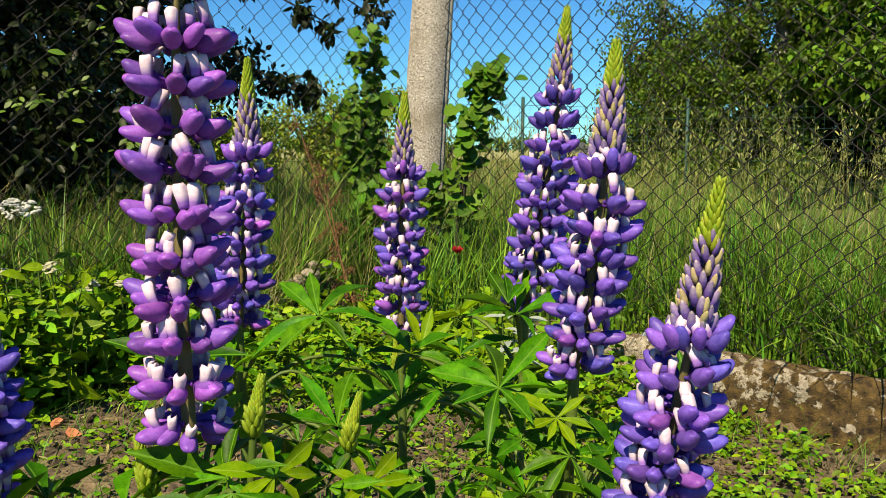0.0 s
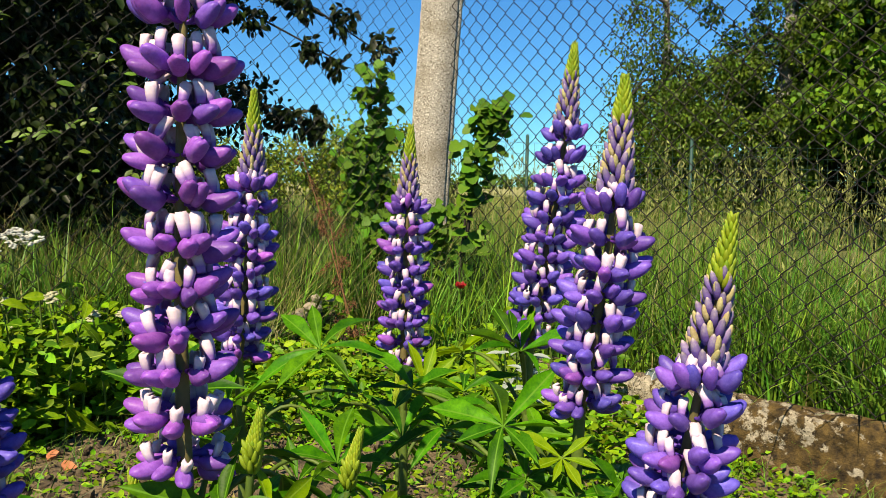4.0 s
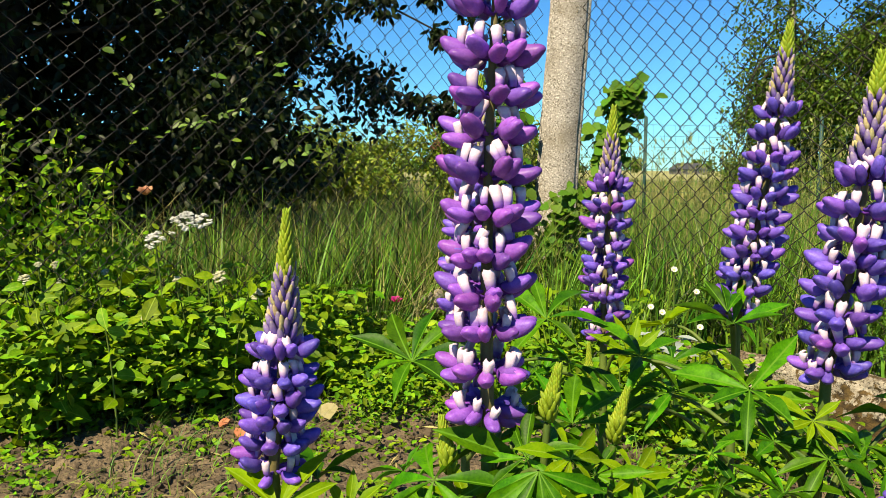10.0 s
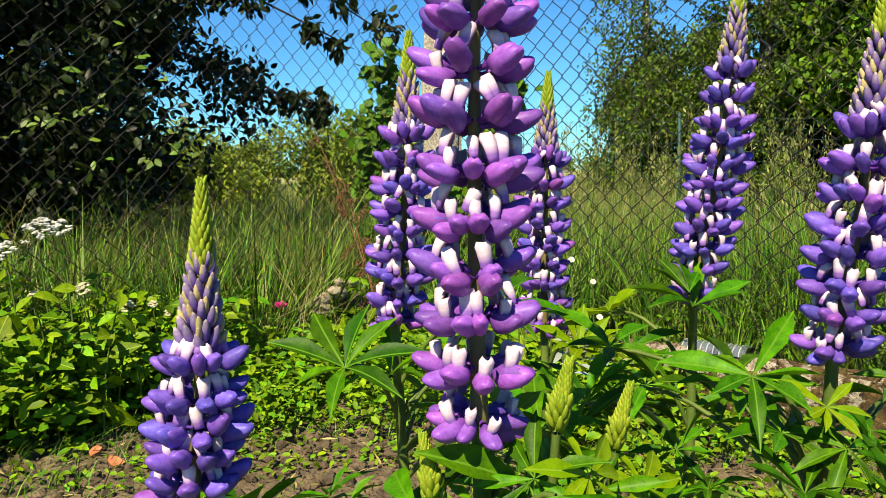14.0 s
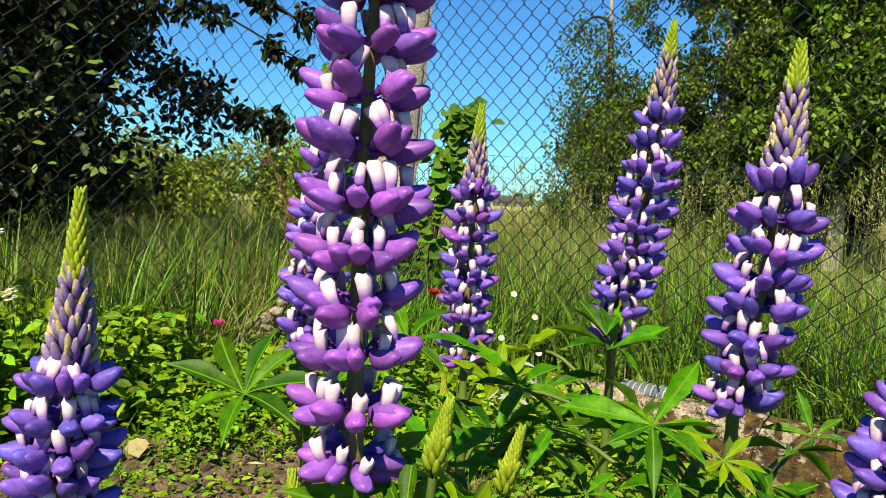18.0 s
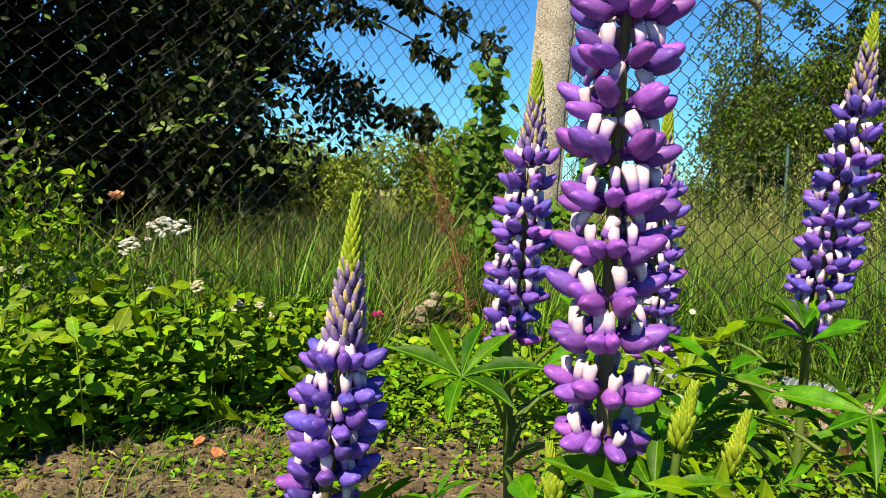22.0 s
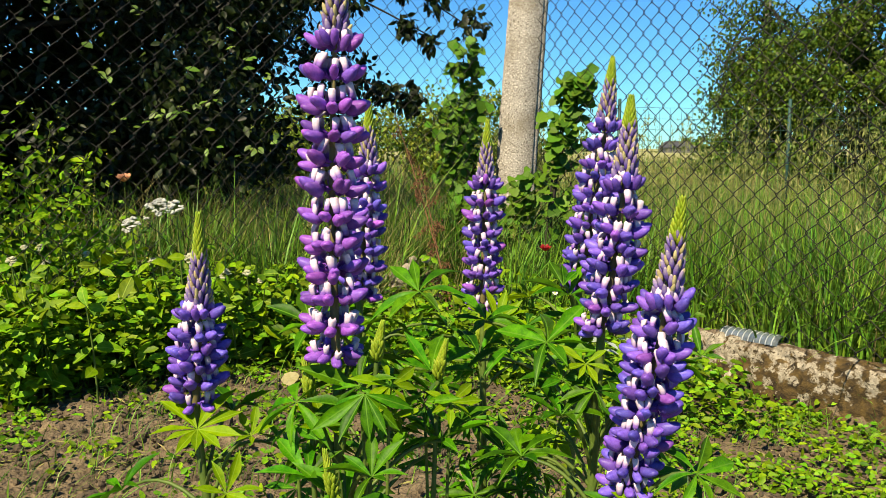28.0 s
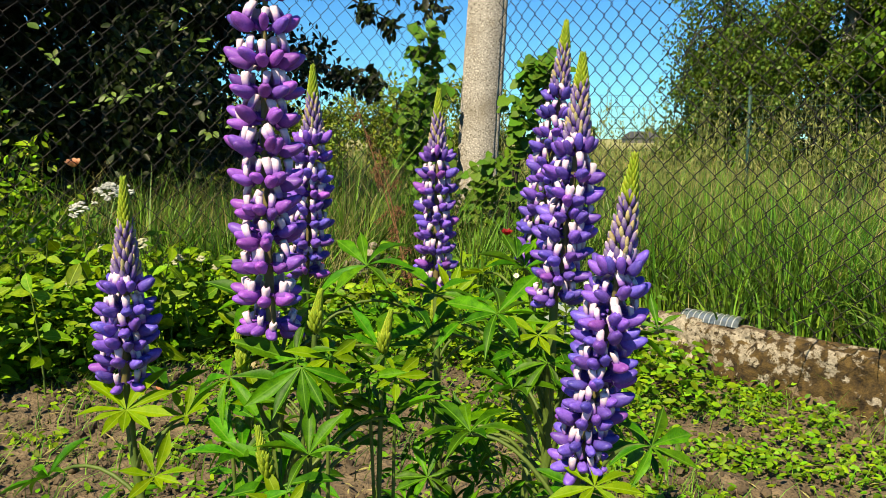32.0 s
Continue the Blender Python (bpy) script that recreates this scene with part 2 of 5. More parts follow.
def midrib(m, colour, wide):
    """A paler vein along the middle of a leaf that lies along x."""
    n, l = m.node_tree.nodes, m.node_tree.links
    bsdf = n["Principled BSDF"]
    base = bsdf.inputs["Base Color"].links[0].from_socket
    co, sep, away, r, mix = n.new("ShaderNodeTexCoord"), n.new("ShaderNodeSeparateXYZ"), n.new("ShaderNodeMath"), n.new("ShaderNodeMapRange"), n.new("ShaderNodeMix")
    away.operation = 'ABSOLUTE'
    r.inputs["From Min"].default_value, r.inputs["From Max"].default_value = wide * 0.4, wide
    mix.data_type = 'RGBA'
    l.new(co.outputs["Object"], sep.inputs[0])
    l.new(sep.outputs["Y"], away.inputs[0])
    l.new(away.outputs[0], r.inputs["Value"])
    l.new(r.outputs[0], mix.inputs["Factor"])
    mix.inputs["A"].default_value = (*colour, 1)
    l.new(base, mix.inputs["B"])
    l.new(mix.outputs["Result"], bsdf.inputs["Base Color"])


midrib(M_LEAF, (0.095, 0.245, 0.020), 0.013)
midrib(M_LEAF_YOUNG, (0.22, 0.36, 0.03), 0.013)
midrib(M_HERB, (0.24, 0.36, 0.04), 0.018)
M_PLASTIC.node_tree.nodes["Principled BSDF"].inputs["Transmission Weight"].default_value = 0.6
graded(M_BANNER, "Z", 0.0038, 0.0072, (0.25, 0.12, 0.42))
graded(M_BUD_LILAC, "X", 0.45, 1.0, (0.12, 0.07, 0.30))
graded(M_PETAL, "X", 0.008, 0.017, (0.105, 0.045, 0.36))
graded(M_PETAL_MAG, "X", 0.008, 0.017, (0.155, 0.042, 0.34))


def kerb_material():
    """Weathered pebbly concrete with dark pits and brown moss in blotches; the brown spreads downwards, along x and
    over upward faces.
    """
    m = material("mossy_concrete", (0.13, 0.112, 0.078), (0.38, 0.345, 0.265), 0.95, 70, 260, 0.9, 0.008)
    n, l = m.node_tree.nodes, m.node_tree.links
    bsdf = n["Principled BSDF"]
    base = bsdf.inputs["Base Color"].links[0].from_socket
    co = n.new("ShaderNodeTexCoord")

    def noise_at(scale, detail):
        t = n.new("ShaderNodeTexNoise")
        t.inputs["Scale"].default_value, t.inputs["Detail"].default_value, t.inputs["Roughness"].default_value = scale, detail, 0.62
        l.new(co.outputs["Object"], t.inputs["Vector"])
        return t.outputs["Fac"]

    def ranged(value, lo, hi):
        r = n.new("ShaderNodeMapRange")
        r.inputs["From Min"].default_value, r.inputs["From Max"].default_value = lo, hi
        l.new(value, r.inputs["Value"])
        return r.outputs[0]

    def blend(fac, a, b):
        x = n.new("ShaderNodeMix")
        x.data_type = 'RGBA'
        l.new(fac, x.inputs["Factor"])
        for key, c in (("A", a), ("B", b)):
            if isinstance(c, tuple):
                x.inputs[key].default_value = (*c, 1)
            else:
                l.new(c, x.inputs[key])
        return x.outputs["Result"]

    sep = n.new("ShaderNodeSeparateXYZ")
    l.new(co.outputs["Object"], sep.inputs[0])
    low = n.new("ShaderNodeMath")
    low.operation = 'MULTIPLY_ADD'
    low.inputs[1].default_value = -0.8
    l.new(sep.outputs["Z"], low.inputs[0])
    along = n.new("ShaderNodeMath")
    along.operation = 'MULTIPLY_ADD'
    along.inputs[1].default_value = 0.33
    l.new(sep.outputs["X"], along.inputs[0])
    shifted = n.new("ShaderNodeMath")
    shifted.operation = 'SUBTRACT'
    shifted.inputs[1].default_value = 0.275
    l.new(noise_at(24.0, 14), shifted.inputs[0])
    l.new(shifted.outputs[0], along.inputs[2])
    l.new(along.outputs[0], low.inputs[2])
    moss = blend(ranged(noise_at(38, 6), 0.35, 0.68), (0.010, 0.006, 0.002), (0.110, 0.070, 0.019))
    pits = blend(ranged(noise_at(110, 6), 0.57, 0.61), base, (0.045, 0.035, 0.022))
    # upward faces take a browner mix
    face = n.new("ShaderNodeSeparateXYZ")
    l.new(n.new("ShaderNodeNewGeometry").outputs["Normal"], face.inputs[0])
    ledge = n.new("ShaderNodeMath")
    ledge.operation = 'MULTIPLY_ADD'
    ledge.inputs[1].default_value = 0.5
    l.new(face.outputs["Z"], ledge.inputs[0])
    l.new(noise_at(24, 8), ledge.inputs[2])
    ledge_brown = blend(ranged(noise_at(130, 4), 0.40, 0.62), (0.055, 0.038, 0.022), (0.19, 0.145, 0.095))
    browned = blend(ranged(ledge.outputs[0], 0.84, 0.95), pits, ledge_brown)
    l.new(blend(ranged(low.outputs[0], 0.505, 0.545), browned, moss), bsdf.inputs["Base Color"])
    return m


def ground_material():
    """Crumbly soil in the bed, green and straw turf beyond the fence, near turf darkened for the gaps between blades.
    """
    m = material("soil_and_turf", (0.042, 0.030, 0.016), (0.190, 0.142, 0.082), 0.95, 16, 110, 1.0, 0.02)
    n, l = m.node_tree.nodes, m.node_tree.links
    bsdf = n["Principled BSDF"]
    base = bsdf.inputs["Base Color"].links[0].from_socket
    geo = n.new("ShaderNodeNewGeometry")
    sep = n.new("ShaderNodeSeparateXYZ")
    l.new(geo.outputs["Position"], sep.inputs[0])
    r = n.new("ShaderNodeMapRange")
    r.inputs["From Min"].default_value, r.inputs["From Max"].default_value = 2.2, 3.2
    away = n.new("ShaderNodeMath")
    away.operation = 'ABSOLUTE'
    l.new(sep.outputs["X"], away.inputs[0])
    shift = n.new("ShaderNodeMath")
    shift.operation = 'SUBTRACT'
    l.new(away.outputs[0], shift.inputs[0])
    shift.inputs[1].default_value = 0.6
    behind = n.new("ShaderNodeMath")
    behind.operation = 'MULTIPLY_ADD'
    l.new(sep.outputs["Y"], behind.inputs[0])
    behind.inputs[1].default_value, behind.inputs[2].default_value = -1.0, 1.4
    wide = n.new("ShaderNodeMath")
    wide.operation = 'MAXIMUM'
    l.new(shift.outputs[0], wide.inputs[0])
    l.new(behind.outputs[0], wide.inputs[1])
    most = n.new("ShaderNodeMath")
    most.operation = 'MAXIMUM'
    l.new(sep.outputs["Y"], most.inputs[0])
    l.new(wide.outputs[0], most.inputs[1])
    l.new(most.outputs[0], r.inputs["Value"])
    nt = n.new("ShaderNodeTexNoise")
    nt.inputs["Scale"].default_value, nt.inputs["Detail"].default_value = 0.5, 6
    l.new(geo.outputs["Position"], nt.inputs["Vector"])
    turf = n.new("ShaderNodeMix")
    turf.data_type = 'RGBA'
    # shade between the blades is put into the dark near turf
    turf.inputs["A"].default_value, turf.inputs["B"].default_value = (0.035, 0.055, 0.012, 1), (0.26, 0.26, 0.095, 1)
    far = n.new("ShaderNodeMapRange")
    far.inputs["From Min"].default_value, far.inputs["From Max"].default_value = 5.0, 22.0
    l.new(sep.outputs["Y"], far.inputs["Value"])
    thin = n.new("ShaderNodeMath")
    thin.operation = 'MULTIPLY_ADD'
    thin.inputs[1].default_value = 0.35
    l.new(nt.outputs["Fac"], thin.inputs[0])
    l.new(far.outputs[0], thin.inputs[2])
    l.new(thin.outputs[0], turf.inputs["Factor"])
    mix = n.new("ShaderNodeMix")
    mix.data_type = 'RGBA'
    l.new(r.outputs[0], mix.inputs["Factor"])
    l.new(base, mix.inputs["A"])
    l.new(turf.outputs["Result"], mix.inputs["B"])
    l.new(mix.outputs["Result"], bsdf.inputs["Base Color"])
    return m


def spotted(m, scale, lo, hi, colour):
    """Small spots of another colour over a material's own."""
    n, l = m.node_tree.nodes, m.node_tree.links
    bsdf = n["Principled BSDF"]
    base = bsdf.inputs["Base Color"].links[0].from_socket
    co, t, r, mix = n.new("ShaderNodeTexCoord"), n.new("ShaderNodeTexNoise"), n.new("ShaderNodeMapRange"), n.new("ShaderNodeMix")
    t.inputs["Scale"].default_value, t.inputs["Detail"].default_value = scale, 4
    r.inputs["From Min"].default_value, r.inputs["From Max"].default_value = lo, hi
    mix.data_type = 'RGBA'
    l.new(co.outputs["Object"], t.inputs["Vector"])
    l.new(t.outputs["Fac"], r.inputs["Value"])
    l.new(r.outputs[0], mix.inputs["Factor"])
    l.new(base, mix.inputs["A"])
    mix.inputs["B"].default_value = (*colour, 1)
    l.new(mix.outputs["Result"], bsdf.inputs["Base Color"])


spotted(M_CONCRETE, 190, 0.55, 0.62, (0.10, 0.09, 0.07))
spotted(M_CONCRETE, 150, 0.58, 0.64, (0.54, 0.51, 0.45))
spotted(M_CONCRETE, 7, 0.50, 0.75, (0.17, 0.15, 0.11))
M_KERB, M_GROUND = kerb_material(), ground_material()

# ---- building helpers ----
WORLD = {}
rng = np.random.default_rng(7)


def mesh_from(name, verts, faces, mats, smooth=True, mat_index=None):
    """A mesh from arrays of vertices and equal-sided faces."""
    me = bpy.data.meshes.new(name)
    verts, faces = np.asarray(verts, np.float32), np.asarray(faces, np.int32)
    k = faces.shape[1]
    me.vertices.add(len(verts))
    me.vertices.foreach_set("co", verts.ravel())
    me.loops.add(faces.size)
    me.loops.foreach_set("vertex_index", faces.ravel())
    me.polygons.add(len(faces))
    me.polygons.foreach_set("loop_start", np.arange(0, faces.size, k, dtype=np.int32))
    me.polygons.foreach_set("use_smooth", np.full(len(faces), smooth))
    for m in (mats if isinstance(mats, (list, tuple)) else [mats]):
        me.materials.append(m)
    if mat_index is not None:
        me.polygons.foreach_set("material_index", np.asarray(mat_index, np.int32))
    me.update(calc_edges=True)
    return me


def thing(name, at=(0, 0, 0), label="", category="", group="", kind=""):
    """An Empty at the base of a thing."""
    ob = tagged(new(name), label, category, group, kind)
    ob.empty_display_size = 0.05
    ob.location = at
    WORLD[ob] = Matrix.Translation(at)
    return ob


def part(name, mesh, parent, m=None, label=""):
    """One mesh object under a thing or a part; m: its pose in the world."""
    ob = new(name, mesh)
    m = m if m is not None else Matrix()
    ob.parent = parent
    ob.matrix_parent_inverse = WORLD[parent].inverted()
    ob.matrix_basis = m
    WORLD[ob] = m
    if label:
        ob["label"] = label
    return ob


def whole(name, mesh, label="", category="", group="", kind="", m=None):
    """A top-level thing of one mesh."""
    ob = tagged(new(name, mesh), label, category, group, kind)
    if m is not None:
        ob.matrix_basis = m
    WORLD[ob] = m or Matrix()
    return ob


def tube_arrays(points, radii, sides=6):
    p = np.asarray(points, float)
    r = np.broadcast_to(np.asarray(radii, float), (len(p),))
    d = np.gradient(p, axis=0)
    d /= np.linalg.norm(d, axis=1)[:, None] + 1e-12
    ref = np.array([0.0, 0.0, 1.0]) if abs(d[:, 2]).mean() < 0.8 else np.array([1.0, 0.0, 0.0])
    a = np.cross(d, ref)
    a /= np.linalg.norm(a, axis=1)[:, None] + 1e-12
    b = np.cross(d, a)
    ang = np.linspace(0, 2 * np.pi, sides, endpoint=False)
    ring = p[:, None, :] + r[:, None, None] * (np.cos(ang)[None, :, None] * a[:, None, :] + np.sin(ang)[None, :, None] * b[:, None, :])
    n = len(p)
    i, j = np.meshgrid(np.arange(n - 1), np.arange(sides), indexing="ij")
    q = np.stack([i * sides + j, i * sides + (j + 1) % sides, (i + 1) * sides + (j + 1) % sides, (i + 1) * sides + j], -1).reshape(-1, 4)
    return ring.reshape(-1, 3), q


def tube(name, points, radii, mat, sides=6):
    v, q = tube_arrays(points, radii, sides)
    return mesh_from(name, v, q, mat)


def joined(name, pieces, mat, smooth=True):
    """One mesh of many (vertices, faces) pieces with equal-sided faces."""
    vs, fs, off = [], [], 0
    for v, q in pieces:
        vs.append(v)
        fs.append(np.asarray(q) + off)
        off += len(v)
    return mesh_from(name, np.concatenate(vs), np.concatenate(fs), mat, smooth)


def bezier(a, b, c, n=8):
    t = np.linspace(0, 1, n)[:, None]
    return (1 - t) ** 2 * np.array(a) + 2 * t * (1 - t) * np.array(b) + t * t * np.array(c)


def leaf_shape(length=1.0, width=0.4, fold=0.12, droop=0.15, n=6, peak=0.45, point=0.8):
    """A leaf along +x, folded on its midrib, its blade bending down; one quad strip a side."""
    t = np.linspace(0, 1, n + 1)
    w = width / 2 * np.clip((t / peak) ** (0.3 + 0.5 * point), 0, 1) * np.where(t > peak, np.clip(np.cos((t - peak) / (1 - peak) * np.pi / 2), 0.02, 1) ** point, 1)
    z = -droop * t ** 2 * length
    mid = np.stack([t * length, 0 * t, z], 1)
    left = np.stack([t * length, w * length, z + fold * w * length * 2], 1)
    right = np.stack([t * length, -w * length, z + fold * w * length * 2], 1)
    v = np.concatenate([left, mid, right])
    k = n + 1
    i = np.arange(n)
    q = np.concatenate([np.stack([i, i + k, i + k + 1, i + 1], 1), np.stack([i + k, i + 2 * k, i + 2 * k + 1, i + k + 1], 1)])
    return v, q


def scatter(base, pos, ahead, up, size):
    """Copies of one (vertices, quads) piece: x along ahead, z near up; vectorised."""
    v, q = base
    a = ahead / (np.linalg.norm(ahead, axis=1)[:, None] + 1e-9)
    s = np.cross(up, a)
    s /= np.linalg.norm(s, axis=1)[:, None] + 1e-9
    u = np.cross(a, s)
    R = np.stack([a, s, u], -1)
    out = np.einsum("nij,vj->nvi", R, v) * np.asarray(size)[:, None, None] + pos[:, None, :]
    n, k = len(pos), len(v)
    return out.reshape(-1, 3), (q[None] + (np.arange(n) * k)[:, None, None]).reshape(-1, q.shape[1])


def blades(root, height, width, lean, segs=3):
    """Grass blades: curved, tapered strips; lean is the sideways bend of the tip as a vector."""
    n = len(root)
    t = np.linspace(0, 1, segs + 1)
    yaw = rng.uniform(0, np.pi, n)
    side = np.stack([np.cos(yaw), np.sin(yaw), 0 * yaw], 1)
    mid = root[:, None, :] + np.stack([0 * t, 0 * t, t], 1)[None] * height[:, None, None] + lean[:, None, :] * (t ** 2)[None, :, None]
    w = (width[:, None] * (1 - t ** 1.5)[None] + 0.0004)[:, :, None] * side[:, None, :] / 2
    v = np.stack([mid - w, mid + w], 2).reshape(n, -1, 3)
    i = np.arange(segs)
    q = np.stack([2 * i, 2 * i + 1, 2 * i + 3, 2 * i + 2], 1)
    k = 2 * (segs + 1)
    return v.reshape(-1, 3), (q[None] + (np.arange(n) * k)[:, None, None]).reshape(-1, 4)


def frame_to(at, ahead, up=(0, 0, 1), size=1.0):
    """A pose at a place with x along ahead and z near up."""
    a = Vector(ahead).normalized()
    s = Vector(up).cross(a)
    if s.length < 1e-5:
        s = Vector((0, 1, 0)).cross(a)
    s.normalize()
    u = a.cross(s)
    return Matrix.Translation(at) @ Matrix((a, s, u)).transposed().to_4x4() @ Matrix.Scale(size, 4)


def lathe(profile, sides=8):
    """A surface of revolution round z from (radius, z) pairs."""
    ang = np.linspace(0, 2 * np.pi, sides, endpoint=False)
    p = np.asarray(profile, float)
    v = np.stack([p[:, 0, None] * np.cos(ang), p[:, 0, None] * np.sin(ang), np.repeat(p[:, 1, None], sides, 1)], -1).reshape(-1, 3)
    i, j = np.meshgrid(np.arange(len(p) - 1), np.arange(sides), indexing="ij")
    q = np.stack([i * sides + j, i * sides + (j + 1) % sides, (i + 1) * sides + (j + 1) % sides, (i + 1) * sides + j], -1).reshape(-1, 4)
    return v, q


def lump(size, seed, flat=0.7, n=2):
    """An uneven stone or clod."""
    bm = bmesh.new()
    bmesh.ops.create_icosphere(bm, subdivisions=n, radius=1.0)
    for v in bm.verts:
        k = 1 + 0.35 * noise.noise(v.co * 1.3 + Vector((seed * 3.1, seed, 0))) + 0.12 * noise.noise(v.co * 4 + Vector((seed, 0, 0)))
        v.co = v.co * k * size
        v.co.z *= flat
    return bm


def bm_mesh(name, bm, mat, smooth=False):
    me = bpy.data.meshes.new(name)
    bm.to_mesh(me)
    bm.free()
    me.materials.append(mat)
    for p in me.polygons:
        p.use_smooth = smooth
    return me


# ---- plan ----
POST = (0.16, 3.30)
WING_R = (0.595, -0.804)        # along the fence, from the post to the front right
WING_L = (-0.655, -0.756)       # from the post to the front left
KERB_A, KERB_D = (0.70, 2.385), (0.655, -0.756)


def kerb_side(x, y):
    """Metres behind the kerb's front line."""
    return (x - KERB_A[0]) * 0.756 + (y - KERB_A[1]) * 0.655


def height(x, y):
    """The ground: level, a little lower in the bed before the kerb, crumbly where it is bare."""
    z = -0.12 * np.clip((x - 0.0) / 0.7, 0, 1) * np.clip((3.0 - y) / 0.8, 0, 1)
    back = np.clip((kerb_side(x, y) + 0.02) / 0.05, 0, 1)
    z = z * (1 - back) + back * 0.0
    return z


# ---- ground ----
def build_ground():
    near_x, near_y = np.arange(-2.4, 2.4, 0.016), np.arange(0.8, 2.8, 0.014)
    far = np.array([3, 4, 6, 9, 14, 22, 40, 80, 160, 400, 1200.0])
    xs = np.concatenate([-far[::-1], near_x, far])
    ys = np.concatenate([-far[::-1], [-1, -0.4], near_y, far + 1.2])
    X, Y = np.meshgrid(xs, ys)
    Z = height(X, Y)
    near = (abs(X) < 2.4) & (Y > 0.8) & (Y < 2.8)
    bump = np.zeros_like(Z)
    for iy, ix in np.argwhere(near):
        p = Vector((X[iy, ix], Y[iy, ix], 0))
        bump[iy, ix] = 0.010 * noise.noise(p * 6) + 0.014 * noise.noise(p * 14) + 0.012 * abs(noise.noise(p * 27)) + 0.008 * noise.noise(p * 46)
    Z = Z + bump
    n, m = X.shape
    i, j = np.meshgrid(np.arange(n - 1), np.arange(m - 1), indexing="ij")
    q = np.stack([i * m + j, i * m + j + 1, (i + 1) * m + j + 1, (i + 1) * m + j], -1).reshape(-1, 4)
    whole("ground", mesh_from("ground", np.stack([X, Y, Z], -1).reshape(-1, 3), q, M_GROUND),
          "crumbly brown garden soil running out into a grassy meadow", "ground", kind="structure")


build_ground()


# ---- kerb ----
def build_kerb():
    base = thing("kerb", (KERB_A[0], KERB_A[1], -0.15), "weathered concrete retaining kerb with brown moss patches along the bed", "kerb", kind="structure")
    d = np.array([KERB_D[0], KERB_D[1], 0.0])
    side = np.array([0.756, 0.655, 0.0])
    run = np.arange(-0.45, 2.0, 0.010)
    prof = [(-0.035, -0.20), (-0.022, -0.12), (-0.012, -0.05), (-0.002, 0.015), (0.008, 0.04), (0.03, 0.05), (0.06, 0.052), (0.085, 0.047), (0.09, 0.02), (0.09, -0.2)]
    prof = np.array([np.array(prof[k]) * (1 - f) + np.array(prof[k + 1]) * f for k in range(len(prof) - 1) for f in (0, 0.2, 0.4, 0.6, 0.8)] + [np.array(prof[-1])])
    V = np.zeros((len(run), len(prof), 3))
    for a, s in enumerate(run):
        for b, (u, z) in enumerate(prof):
            p = np.array([*KERB_A, 0.0]) + d * s + side * u + np.array([0, 0, z])
            w = noise.noise(Vector(p) * 9) * 0.016 + noise.noise(Vector(p) * 24) * 0.014 + 0.010 * noise.noise(Vector(p) * 55) - 0.012 * max(0.0, noise.noise(Vector(p) * 38 + Vector((9, 3, 1))) - 0.25)
            V[a, b] = p + side * (-w) + np.array([0, 0, 0.5 * w + 0.01 * noise.noise(Vector((s * 3, 5, 0)))])
    n, m = V.shape[:2]
    i, j = np.meshgrid(np.arange(n - 1), np.arange(m - 1), indexing="ij")
    q = np.stack([i * m + j, i * m + j + 1, (i + 1) * m + j + 1, (i + 1) * m + j], -1).reshape(-1, 4)
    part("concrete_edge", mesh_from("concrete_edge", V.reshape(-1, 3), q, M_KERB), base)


build_kerb()


# ---- fence ----
def build_post():
    p = thing("fence_post", (POST[0], POST[1], -0.1), "leaning rough concrete fence post with pebbly face", "fence post")
    bm = bmesh.new()
    bmesh.ops.create_cube(bm, size=1.0)
    bmesh.ops.scale(bm, vec=(0.162, 0.12, 1.54), verts=bm.verts)
    bmesh.ops.subdivide_edges(bm, edges=[e for e in bm.edges if abs(e.verts[0].co.z - e.verts[1].co.z) > 1], cuts=40, use_grid_fill=True)
    bmesh.ops.bevel(bm, geom=[e for e in bm.edges if len(e.link_faces) == 2 and e.calc_face_angle() > 1], offset=0.014, segments=3, affect='EDGES')
    for v in bm.verts:
        v.co.x *= 1.0 - 0.05 * (v.co.z / 0.77)
        v.co += v.normal * (0.004 * noise.noise(v.co * 14) + 0.002 * noise.noise(v.co * 50))
        if v.co.z > 0.74:
            v.co.z -= 0.12 * (v.co.x + 0.05) + 0.01 * noise.noise(v.co * 30)
    m = Matrix.Translation((POST[0] - 0.009, POST[1], -0.05)) @ Matrix.Rotation(0.060, 4, 'Y') @ Matrix.Rotation(radians(-8), 4, 'Z') @ Matrix.Translation((0, 0, 0.77))
    part("shaft", bm_mesh("shaft", bm, M_CONCRETE, True), p, m)
    # pebbles of the exposed aggregate
    v, q = lathe([(0.0, -0.6), (0.8, -0.3), (1.0, 0.2), (0.6, 0.55), (0.0, 0.7)], 5)
    pebble = mesh_from("pebble", v, q, M_STONE)
    for k in range(120):
        at = Vector((rng.uniform(-0.062, 0.062), -0.0605, rng.uniform(-0.6, 0.74)))
        part("pebble", pebble, p, m @ frame_to(at, (rng.normal(), 0, rng.normal()), (0, -1, 0), rng.uniform(0.0015, 0.0038)))


